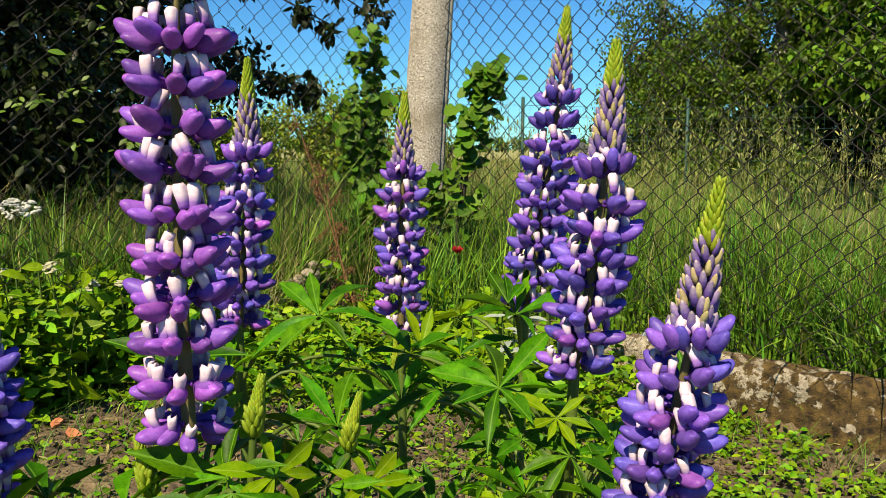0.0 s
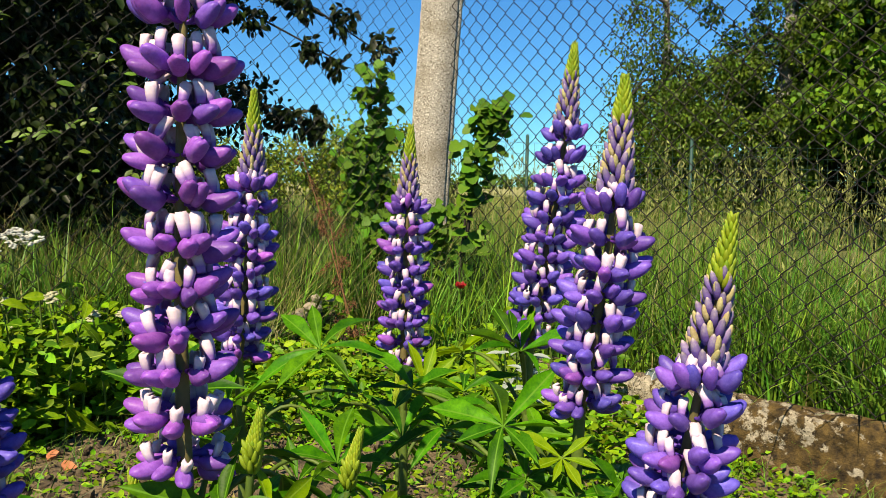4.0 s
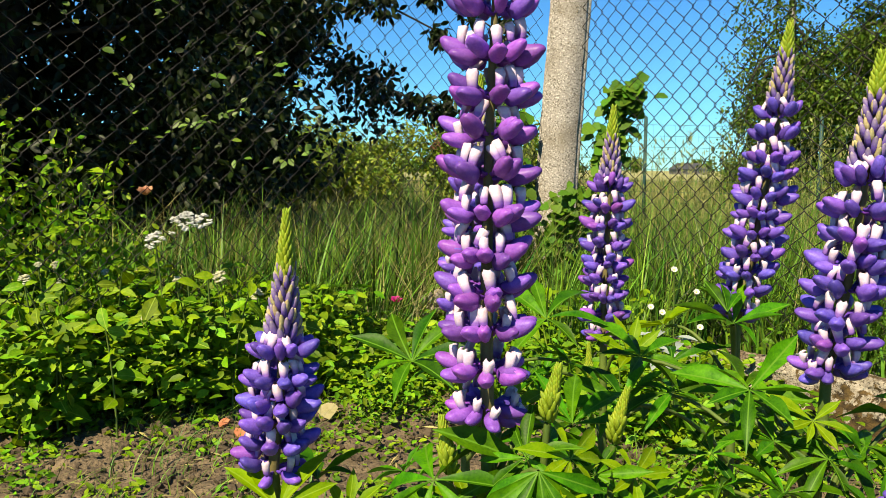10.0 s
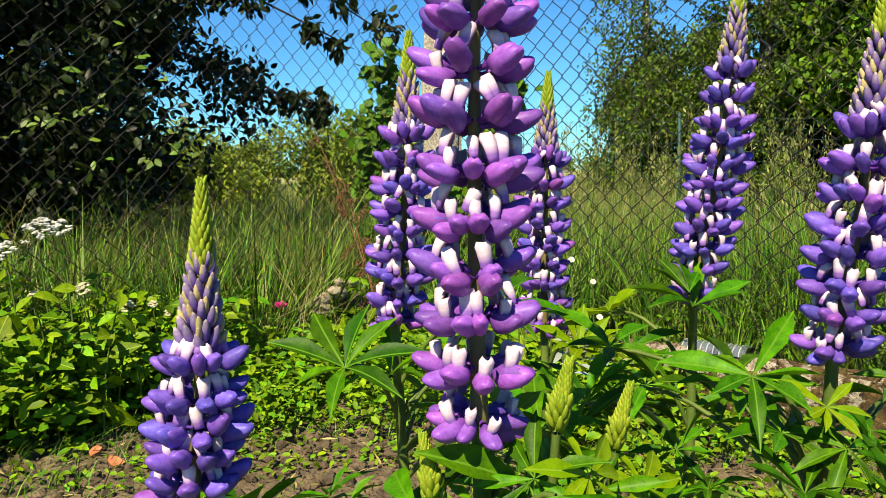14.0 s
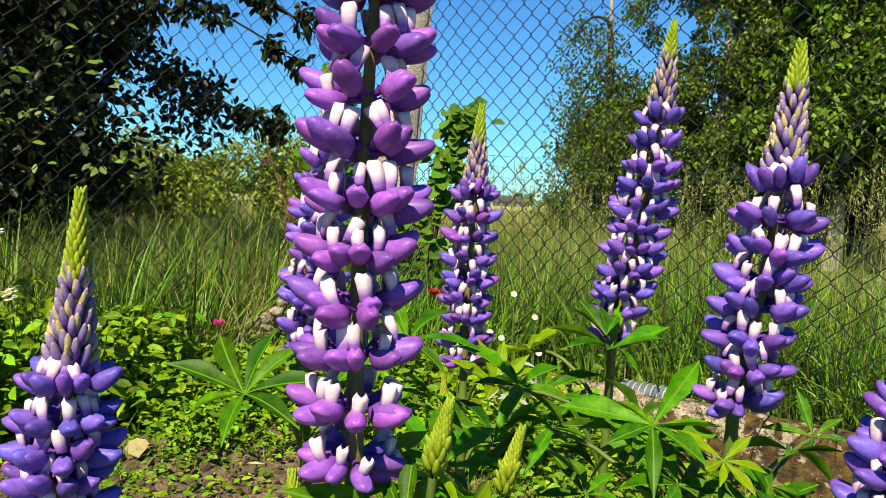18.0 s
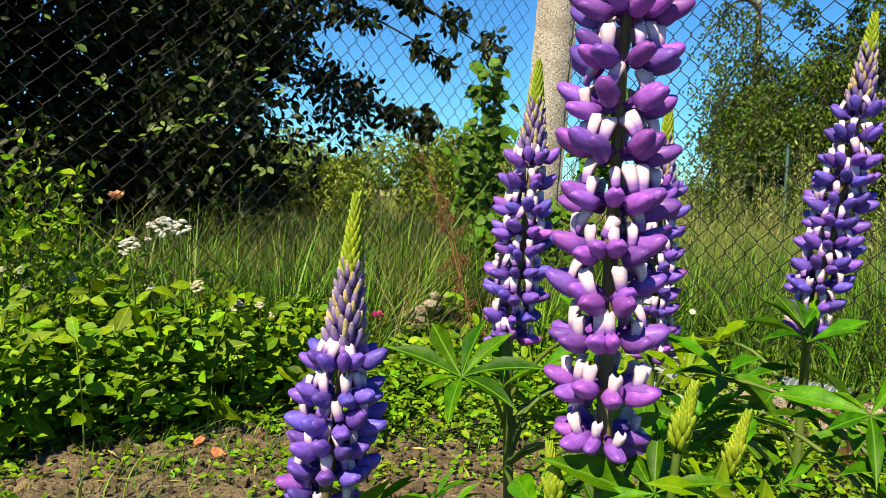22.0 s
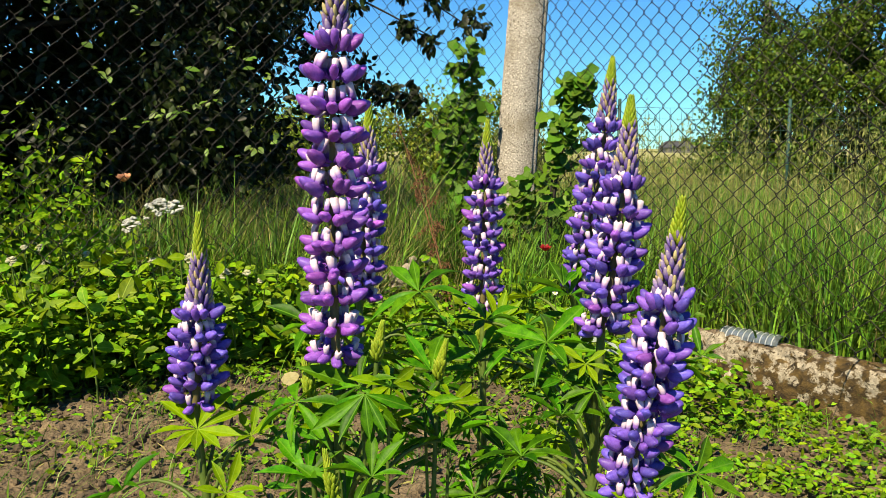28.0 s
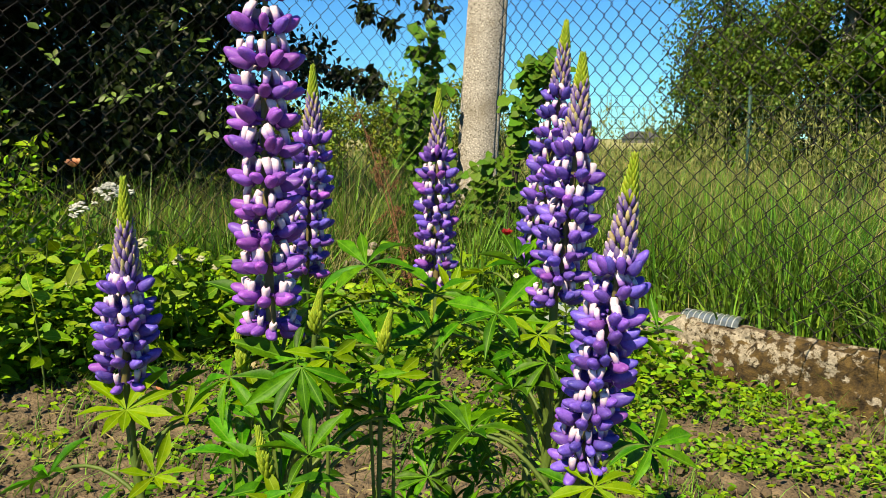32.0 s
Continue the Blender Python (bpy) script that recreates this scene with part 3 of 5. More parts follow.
def build_fence(name, along, length, z0, z1, label, gauge=0.0016, first=0.13):
    """Chain link: zigzag wires side by side, each hooked to the next."""
    cell = 0.0715
    top = thing(name, (POST[0], POST[1], 0), label, "fence", kind="structure")
    steps = int((z1 - z0) / (cell / 2))
    z = z0 + np.arange(steps + 1) * cell / 2
    d = np.array([along[0], along[1], 0.0])
    nrm = np.array([along[1], -along[0], 0.0])
    meshes = []
    for ph in (0, 1):
        zz = np.where(np.arange(steps + 1) % 2 == ph, cell / 2, 0.0)
        pts = []
        for k in range(steps + 1):
            bow = 0.0022 * (1 if k % 2 == ph else -1)
            pts.append(d * (zz[k] + 0.0015 * (1 if zz[k] > 0 else -1)) + nrm * bow + np.array([0, 0, z[k] - 0.003]))
            pts.append(d * (zz[k] + 0.0015 * (1 if zz[k] > 0 else -1)) - nrm * bow + np.array([0, 0, z[k] + 0.003]))
        pts.append(d * (cell * 0.32) + np.array([0, 0, z1 + 0.028]))
        v, q = tube_arrays(pts, gauge, 4)
        meshes.append(mesh_from("wire", v, q, M_WIRE))
    for k in range(int(length / (cell / 2))):
        sag = 0.012 * math.sin(k * 0.37) + 0.008 * math.sin(k * 0.11 + 1)
        off = first + k * cell / 2
        m = Matrix.Translation((POST[0] + along[0] * off + along[1] * sag, POST[1] + along[1] * off - along[0] * sag, 0.005 * math.sin(k * 0.23))) @ Matrix.Rotation(0.01 * math.sin(k * 0.5), 4, 'Z')
        part("wire", meshes[k % 2], top, m)


build_post()
build_fence("fence_right", WING_R, 3.4, 0.02, 1.33, "sagging rusty grey chain-link fence on a concrete post", first=0.18)
build_fence("fence_left", WING_L, 4.4, 0.02, 1.33, "dark chain-link fence under the overhanging tree", 0.0011, 0.06)


# ---- lupins ----
def pouch_mesh(name, mat, deep=1.0, wide=1.0):
    """The closed wings of a lupin floret along +x: a deep boat with a pinched seam above, a round belly and a blunt upturned tip, on a short stalk."""
    n, k = 15, 12
    t = 0.5 - 0.5 * np.cos(np.linspace(0.0, 1.0, n) * np.pi)
    full = np.clip(t / 0.36, 0, 1) ** 0.55 * np.maximum(0.0, 1 - t ** 7) ** 0.5
    full[0] = full[-1] = 0.02
    x = 0.0080 + 0.0178 * t
    keel = -0.0016 + 0.0028 * t ** 2
    ang = np.linspace(0, 2 * np.pi, k, endpoint=False)
    c, s = np.cos(ang), np.sin(ang)
    v = np.zeros((n, k, 3))
    for a in range(n):
        above, below = 0.0042 * full[a], 0.0066 * full[a] * (1 - 0.30 * t[a]) * deep
        pinch = np.where(s > 0.9, 0.62 if 0.12 < t[a] < 0.97 else 1.0, 1.0)
        v[a, :, 0] = x[a] - 0.0016 * full[a] * np.clip(-s, 0, 1) * t[a]
        v[a, :, 1] = 0.0045 * wide * full[a] * (0.88 + 0.14 * t[a]) * np.sign(c) * abs(c) ** 0.8 * (1 - 0.42 * np.clip(s, 0, 1) - 0.22 * np.clip(-s, 0, 1))
        v[a, :, 2] = keel[a] + np.where(s > 0, above * pinch, below) * s
    i, j = np.meshgrid(np.arange(n - 1), np.arange(k), indexing="ij")
    q = np.stack([i * k + j, i * k + (j + 1) % k, (i + 1) * k + (j + 1) % k, (i + 1) * k + j], -1).reshape(-1, 4)
    stalk = tube_arrays([(0.001, 0, -0.0026), (0.004, 0, -0.0030), (0.0085, 0, -0.0016)], [0.0009, 0.0009, 0.0018], k)
    return mesh_from(name, np.concatenate([v.reshape(-1, 3), stalk[0]]), np.concatenate([q[:, ::-1], stalk[1] + n * k]), mat)


def banner_mesh(name, mat, lean=0.25, tall=0.0125, wide=0.0032):
    """The upright white standard petal above the wings: a square-shouldered tongue, its sides folded back, its top nicked."""
    rows, cols = 7, 7
    v = []
    for a in range(rows):
        t = a / (rows - 1)
        w = wide * (0.66 + 0.40 * t) * math.sqrt(max(0.34, 1 - max(0, (t - 0.80) / 0.20) ** 4))
        for b in range(cols):
            u = b / (cols - 1) * 2 - 1
            v.append((0.0162 - lean * 0.012 * t + 0.0008 * math.sin(t * 3.1) - 0.0030 * abs(u) ** 1.5 * (0.35 + 0.65 * t), w * u * (1 - 0.14 * abs(u)), 0.0010 + tall * t - 0.0002 * (1 - abs(u)) * t ** 4))
    i, j = np.meshgrid(np.arange(rows - 1), np.arange(cols - 1), indexing="ij")
    q = np.stack([i * cols + j, i * cols + j + 1, (i + 1) * cols + j + 1, (i + 1) * cols + j], -1).reshape(-1, 4)
    v = np.array(v)
    back = v * np.array([1, 0.86, 1.0]) - np.array([0.0018, 0, 0.0004])
    edge = [b for b in range(cols)] + [a * cols + cols - 1 for a in range(1, rows)] + [(rows - 1) * cols + b for b in range(cols - 2, -1, -1)] + [a * cols for a in range(rows - 2, 0, -1)]
    m = len(v)
    rim = np.array([(edge[e], edge[(e + 1) % len(edge)], edge[(e + 1) % len(edge)] + m, edge[e] + m) for e in range(len(edge))])
    return mesh_from(name, np.concatenate([v, back]), np.concatenate([q, q[:, ::-1] + m, rim[:, ::-1]]), mat)


POUCH = [[pouch_mesh("floret", m, a, b) for a, b in ((1.0, 1.0), (1.12, 0.88), (0.88, 1.10))] for m in (M_PETAL, M_PETAL_MAG)]
BANNER = [banner_mesh("banner", M_BANNER, a, b, c) for a, b, c in ((-0.05, 0.0106, 0.0037), (0.16, 0.0098, 0.0034), (0.06, 0.0114, 0.0040))]
BUD_BASE = lathe([(0.0, 0.0), (0.11, 0.06), (0.17, 0.28), (0.185, 0.52), (0.13, 0.82), (0.045, 0.96), (0.0, 1.0)], 6)
BUD_BASE = (BUD_BASE[0][:, [2, 1, 0]], BUD_BASE[1][:, ::-1])       # along +x
LEAFLET = [mesh_from("leaflet", *leaf_shape(1.0, wd, 0.36, dr, 9, 0.56, 1.25), M_LEAF) for wd, dr in ((0.24, 0.05), (0.28, 0.20), (0.25, 0.38), (0.23, 0.62))]
LEAFLET_Y = [mesh_from("leaflet", *leaf_shape(1.0, 0.27, 0.26, dr, 9, 0.56, 1.2), M_LEAF_YOUNG) for dr in (0.06, 0.2)]


def axis_at(base, tip, bend, t):
    b, c = np.array(base), np.array(tip)
    return b + (c - b) * t + np.array(bend) * 4 * t * (1 - t)


BUD_MESH = {m.name: mesh_from("bud", BUD_BASE[0], BUD_BASE[1], m) for m in (M_BUD_CREAM, M_BUD_LILAC, M_BUD_GREEN)}


def spike_buds(parent, base, tip, bend, t0, t1, r0, r1, mat, size0, size1, count, name, single=True, out=0.5):
    """Closed buds packed in a spiral on the upper axis, pointing up and out."""
    k = np.arange(count)
    t = t0 + (t1 - t0) * (k + 0.5) / count
    u = (t - t0) / (t1 - t0)
    ang = k * 2.39996
    ax = np.array([axis_at(base, tip, bend, x) for x in t])
    rad = np.stack([np.cos(ang), np.sin(ang), 0 * ang], 1)
    r = (r0 + (r1 - r0) * u)[:, None]
    s = size0 + (size1 - size0) * u
    ahead = rad * out + np.array([0, 0, 1.0])
    pos = ax + rad * r * 0.55
    if single:
        for p, a, q, z in zip(pos, ahead, rad, s):
            part(name, BUD_MESH[mat.name], parent, frame_to(p, a, q, z))
    else:
        v, q = scatter(BUD_BASE, pos, ahead, rad, s)
        tagged(part(name, mesh_from(name, v, q, mat), parent), kind="stuff")


STEMS = []


def lupin(root, base, tip, bend=(0, 0, 0), green=0.12, grey=0.15, whorl=0.0235, magenta=0.0, seed=0, via=None, label="", radius=1.0):
    r = random.Random(seed)
    base, tip = np.array(base), np.array(tip)
    top = thing("lupin", root, label, "lupin flower", "lupins in the bed")
    length = np.linalg.norm(tip - base)
    knee = np.array(via) if via is not None else base * 0.7 + np.array([root[0], root[1], base[2] * 0.3]) * 0.3 - np.array([0, 0, 0.10])
    low = bezier(root, knee, base, 10)
    STEMS.append(bezier(root, knee, base, 40))
    part("stem", tube("stem", low, np.linspace(0.0052, 0.0038, 10), M_STEM, 8), top)
    axis = [axis_at(base, tip, bend, t) for t in np.linspace(0, 1, 12)]
    part("flower_axis", tube("flower_axis", axis, np.linspace(0.0040, 0.0012, 12), M_STEM_RED, 7), top)
    open_len = length * (1 - green - grey)
    count = max(3, int(round(open_len / whorl)))
    for w in range(count):
        f = (w + 0.35) / count
        t = f * (1 - green - grey)
        c = axis_at(base, tip, bend, t)
        age = max(0.0, (f - 0.78) / 0.22)
        n = 12 if magenta > 0.5 else 11
        turn = w * math.pi / n + r.uniform(-0.25, 0.25)
        low = max(0.0, 1 - f / 0.22)
        for k in range(n):
            if r.random() < 0.03 + 0.04 * low:
                continue
            a = turn + k * 2 * math.pi / n + r.uniform(-0.28, 0.28)
            s = radius * (1.0 - 0.22 * age - 0.06 * low) * r.uniform(0.88, 1.10)
            pitch = r.uniform(-0.18, 0.18) + 0.60 * age - low * r.uniform(0.0, 0.6)
            ahead = Vector((math.cos(a) * math.cos(pitch), math.sin(a) * math.cos(pitch), math.sin(pitch)))
            m = frame_to(Vector(c) + Vector((0, 0, r.uniform(-1, 1) * (0.08 if magenta > 0.5 else 0.12) * whorl)), ahead, (r.uniform(-.22, .22), r.uniform(-.22, .22), 1), s)
            fl = part("floret", POUCH[1 if r.random() < magenta else 0][r.randrange(3)], top, m)
            part("banner", BANNER[r.randrange(3)], fl, m @ Matrix.Rotation(r.uniform(-0.25, 0.25), 4, "Y") @ Matrix.Rotation(r.uniform(-0.25, 0.25), 4, "X"))
    t0 = 1 - green - grey
    spike_buds(top, base, tip, bend, t0 - 0.02, t0 + grey * 0.20, 0.0125, 0.010, M_BUD_CREAM, 0.0105, 0.0095, 5, "opening_bud", out=0.8)
    spike_buds(top, base, tip, bend, t0 - 0.05, 1 - green * 0.95, 0.0122, 0.0048, M_BUD_LILAC, 0.0148, 0.0094, int(28 + 130 * grey), "closed_bud", out=0.42)
    spike_buds(top, base, tip, bend, t0 + 0.01, 1 - green * 0.98, 0.0128, 0.0054, M_BUD_CREAM, 0.0112, 0.0082, int(14 + 70 * grey), "bract", out=0.40)
    spike_buds(top, base, tip, bend, 1 - green * 1.12, 1.0, 0.0048, 0.0008, M_BUD_GREEN, 0.0105, 0.0050, int(46 + 230 * green), "green_tip", False, 0.42)
    return top


lupin((-0.13, 0.46, -0.01), (-0.238, 0.493, 0.398), (-0.220, 0.465, 0.570), (0.002, 0, 0), 0.23, 0.22, 0.0166, 0.05, 11, (-0.225, 0.485, 0.17), "short lupin spike with violet florets and a tall green tip", 1.06)
lupin((-0.088, 0.43, -0.01), (-0.097, 0.421, 0.462), (-0.090, 0.415, 0.769), (-0.004, 0, 0), 0.07, 0.10, 0.0213, 0.85, 12, None, "tallest lupin spike with magenta-violet florets and white banners", 1.09)
lupin((-0.10, 0.69, -0.01), (-0.120, 0.715, 0.455), (-0.105, 0.701, 0.677), (0.003, 0, 0), 0.15, 0.15, 0.0182, 0.2, 13, None, "violet lupin spike leaning behind the tallest one", 1.05)
lupin((0.03, 0.80, -0.01), (0.024, 0.816, 0.427), (0.028, 0.808, 0.659), (-0.001, 0, 0), 0.14, 0.15, 0.0185, 0.25, 14, None, "slim upright violet lupin spike in front of the concrete post", 1.05)
lupin((0.12, 0.72, -0.03), (0.136, 0.738, 0.466), (0.164, 0.715, 0.725), (0.004, 0, 0), 0.11, 0.15, 0.0182, 0.1, 15, None, "tall leaning lupin spike with blue-violet florets", 1.05)
lupin((0.11, 0.53, -0.02), (0.129, 0.520, 0.466), (0.147, 0.506, 0.670), (0.004, 0, 0), 0.13, 0.20, 0.0180, 0.05, 16, None, "blue-violet lupin spike with a thick band of grey buds", 1.06)
lupin((0.09, 0.44, -0.02), (0.137, 0.428, 0.354), (0.163, 0.380, 0.590), (0.004, 0, 0), 0.13, 0.17, 0.0168, 0.1, 17, None, "dense violet lupin spike bending over the soil", 1.08)


def lupin_bud(root, base, tip, label):
    """A young spike, still green."""
    top = thing("lupin_bud", root, label, "flower bud", "young lupin spikes")
    part("stem", tube("stem", bezier(root, (np.array(root) + np.array(base)) / 2 + np.array([0, 0, 0.05]), base, 8), np.linspace(0.0030, 0.0022, 8), M_STEM, 6), top)
    spike_buds(top, base, tip, (0, 0, 0), 0.0, 0.35, 0.0028, 0.0026, M_BUD_GREEN, 0.0090, 0.010, 20, "lower_bud")
    spike_buds(top, base, tip, (0, 0, 0), 0.25, 0.97, 0.0030, 0.0005, M_BUD_GREEN, 0.0090, 0.005, 100, "tip", False, 0.3)


lupin_bud((-0.09, 0.43, 0), (-0.064, 0.415, 0.458), (-0.058, 0.412, 0.490), "young green lupin bud spike beside the tall spike")
lupin_bud((-0.03, 0.46, 0), (-0.018, 0.476, 0.426), (-0.010, 0.472, 0.462), "young lupin bud spike opening pale yellow at its base")
lupin_bud((-0.11, 0.42, 0), (-0.118, 0.420, 0.424), (-0.123, 0.418, 0.458), "small green lupin bud among leaves")
lupin_bud((-0.08, 0.40, 0), (-0.090, 0.360, 0.368), (-0.096, 0.358, 0.405), "small green lupin bud low in the clump")
lupin_bud((0.02, 0.84, 0), (0.021, 0.90, 0.355), (0.020, 0.90, 0.400), "thin green lupin bud below the slim spike")


def lupin_leaf(at, facing, size, count=9, young=0.0, seed=0, root=None, spread=6.0, start=0.0, down=0.0):
    """A palmate leaf on its stalk: leaflets round one point, in the plane that faces 'facing'."""
    r = random.Random(seed)
    at = Vector(at)
    root = Vector(root) if root is not None else Vector((at.x * 0.7 + 0.0, 0.5 * at.y + 0.27, 0.0))
    top = thing("lupin_leaf", tuple(root), "yellow-green young palmate lupin leaf" if young else "deep green palmate lupin leaf with long leaflets", "leaf", "lupin leaves")
    n = Vector(facing).normalized()
    mid = (root + at) / 2 + Vector((0, 0, 0.04))
    part("stalk", tube("stalk", bezier(root, mid, at - n * 0.002, 8), np.linspace(0.0021, 0.0014, 8), M_STEM, 6), top)
    ref = Vector((0, 0, 1)) if abs(n.z) < 0.75 else Vector((0, 1, 0))
    ex = (ref - n * ref.dot(n)).normalized()
    ey = n.cross(ex)
    cup = r.uniform(0.08, 0.75)
    for k in range(count):
        a = start + spread * ((k + 0.5) / count - 0.5) + r.uniform(-0.24, 0.24)
        d = ex * math.cos(a) + ey * math.sin(a) + n * (cup + r.uniform(-0.1, 0.2)) - Vector((0, 0, down))
        s = size * r.uniform(0.72, 1.12) * (0.86 + 0.14 * math.cos(a))
        m = frame_to(at, d, n + Vector((r.uniform(-.4, .4), r.uniform(-.4, .4), 0)), s)
        part("leaflet", r.choice(LEAFLET_Y if young else LEAFLET), top, m)


UP, CAM = (-0.05, -0.18, 0.95), (0, -0.45, 0.85)
LEAVES = [
    ((-0.229, 0.470, 0.381), (0.05, -0.38, 0.8), 0.050, 11, 1, (-0.13, 0.46, 0), 6.2, 0, 0),
    ((-0.075, 0.420, 0.433), (0.05, -0.75, 0.6), 0.056, 7, 0, (-0.085, 0.42, 0), 4.4, 3.14, 0.25),
    ((-0.126, 0.405, 0.428), (-0.3, -0.3, 0.8), 0.055, 7, 0, (-0.09, 0.42, 0), 6.0, 0, 0.3),
    ((-0.113, 0.380, 0.376), UP, 0.048, 7, 0, (-0.09, 0.42, 0), 6.2, 0, 0.2),
    ((-0.062, 0.365, 0.384), CAM, 0.040, 7, 0, (-0.07, 0.42, 0), 6.0, 0, 0.1),
    ((-0.017, 0.500, 0.355), UP, 0.044, 7, 0, (-0.02, 0.50, 0), 6.0, 0, 0),
    ((-0.159, 0.640, 0.438), (-0.15, -0.4, 0.8), 0.066, 8, 0, (-0.10, 0.66, 0), 6.1, 0, 0.05),
    ((-0.086, 0.437, 0.456), (0.1, -0.35, 0.8), 0.034, 7, 1, (-0.09, 0.43, 0), 6.2, 0, 0.1),
    ((0.083, 0.550, 0.440), (0.0, -0.4, 0.8), 0.062, 7, 0, (0.10, 0.53, 0), 6.0, 0, 0.0),
    ((0.051, 0.620, 0.421), UP, 0.058, 7, 0, (0.08, 0.64, 0), 6.1, 0, 0.1),
    ((0.019, 0.660, 0.398), (-0.3, -0.3, 0.8), 0.062, 7, 0, (0.03, 0.74, 0), 6.1, 0, 0.1),
    ((0.054, 0.450, 0.369), UP, 0.050, 7, 0, (0.08, 0.46, 0), 6.1, 0, 0.2),
    ((0.123, 0.600, 0.412), UP, 0.052, 7, 0, (0.11, 0.56, 0), 6.1, 0, 0.1),
    ((0.145, 0.400, 0.345), CAM, 0.046, 7, 1, (0.10, 0.44, 0), 6.1, 0, 0.1),
    ((0.206, 0.500, 0.336), (0.3, -0.3, 0.8), 0.055, 7, 0, (0.12, 0.50, 0), 6.1, 0, 0.15),
    ((-0.190, 0.500, 0.365), CAM, 0.034, 7, 1, (-0.14, 0.47, 0), 6.1, 0, 0.0),
    ((0.121, 0.700, 0.463), (0.1, -0.3, 0.9), 0.060, 8, 0, (0.12, 0.71, 0), 6.2, 0, 0.25),
    ((0.112, 0.690, 0.475), (0.0, -0.47, 0.8), 0.045, 3, 0, (0.12, 0.71, 0), 1.3, 0, 0.0),
    ((-0.030, 0.600, 0.400), (0.2, -0.3, 0.8), 0.060, 7, 0, (-0.02, 0.66, 0), 6.1, 0, 0.1),
    ((0.160, 0.530, 0.400), (0.4, -0.3, 0.8), 0.052, 7, 0, (0.12, 0.53, 0), 6.1, 0, 0.15),
    ((-0.060, 0.520, 0.330), UP, 0.052, 7, 0, (-0.06, 0.50, 0), 6.1, 0, 0.1),
    ((0.010, 0.430, 0.300), UP, 0.050, 7, 0, (0.01, 0.47, 0), 6.1, 0, 0.15),
    ((0.075, 0.730, 0.420), UP, 0.056, 7, 0, (0.07, 0.76, 0), 6.1, 0, 0.1),
    ((0.120, 0.490, 0.415), CAM, 0.050, 7, 0, (0.11, 0.52, 0), 6.1, 0, 0.2),
    ((0.150, 0.480, 0.375), (0.3, -0.35, 0.8), 0.052, 7, 0, (0.11, 0.52, 0), 6.1, 0, 0.2),
    ((0.090, 0.480, 0.395), UP, 0.050, 7, 0, (0.10, 0.50, 0), 6.1, 0, 0.1),
    ((-0.060, 0.450, 0.400), CAM, 0.046, 7, 1, (-0.07, 0.44, 0), 6.1, 0, 0.1),
    ((-0.070, 0.390, 0.440), (0.05, -0.8, 0.5), 0.056, 7, 0, (-0.08, 0.42, 0), 4.0, 3.14, 0.45),
    ((-0.015, 0.470, 0.376), UP, 0.056, 7, 0, (-0.02, 0.48, 0), 6.1, 0, 0.3),
    ((0.025, 0.620, 0.450), (0.1, -0.3, 0.8), 0.058, 7, 0, (0.03, 0.66, 0), 6.1, 0, 0.3),
    ((0.079, 0.520, 0.451), (-0.1, -0.3, 0.8), 0.056, 7, 0, (0.10, 0.54, 0), 6.1, 0, 0.35),
    ((-0.047, 0.660, 0.472), (-0.1, -0.35, 0.8), 0.062, 7, 0, (-0.06, 0.68, 0), 6.1, 0, 0.1),
    ((-0.125, 0.690, 0.420), UP, 0.054, 7, 0, (-0.11, 0.69, 0), 6.1, 0, 0.1),
    ((0.113, 0.499, 0.437), (0.05, -0.55, 0.8), 0.034, 6, 1, (0.10, 0.47, 0), 5.2, 3.14, 0.35),
    ((0.208, 0.584, 0.415), (0.3, 0.1, 0.95), 0.044, 5, 0, (0.14, 0.52, 0), 6.1, 0, 0.2),
    ((0.247, 0.618, 0.415), (-0.2, -0.5, 0.8), 0.034, 5, 0, (0.15, 0.53, 0), 5.6, 0, 0.1),
    ((0.093, 0.511, 0.419), (0.1, -0.2, 0.95), 0.050, 7, 0, (0.09, 0.46, 0), 6.1, 0, 0.3),
    ((0.161, 0.530, 0.411), (0.2, -0.2, 0.95), 0.044, 7, 0, (0.13, 0.49, 0), 6.1, 0, 0.3),
    ((0.186, 0.399, 0.377), (0.3, -0.5, 0.8), 0.046, 7, 0, (0.13, 0.42, 0), 6.1, 0, 0.2),
]


def on_stem(at, z):
    """The point of the nearest flower stem at that height."""
    best = min(STEMS, key=lambda st: (st[20][0] - at[0]) ** 2 + (st[20][1] - at[1]) ** 2)
    return tuple(best[int(np.argmin(abs(best[:, 2] - z)))])


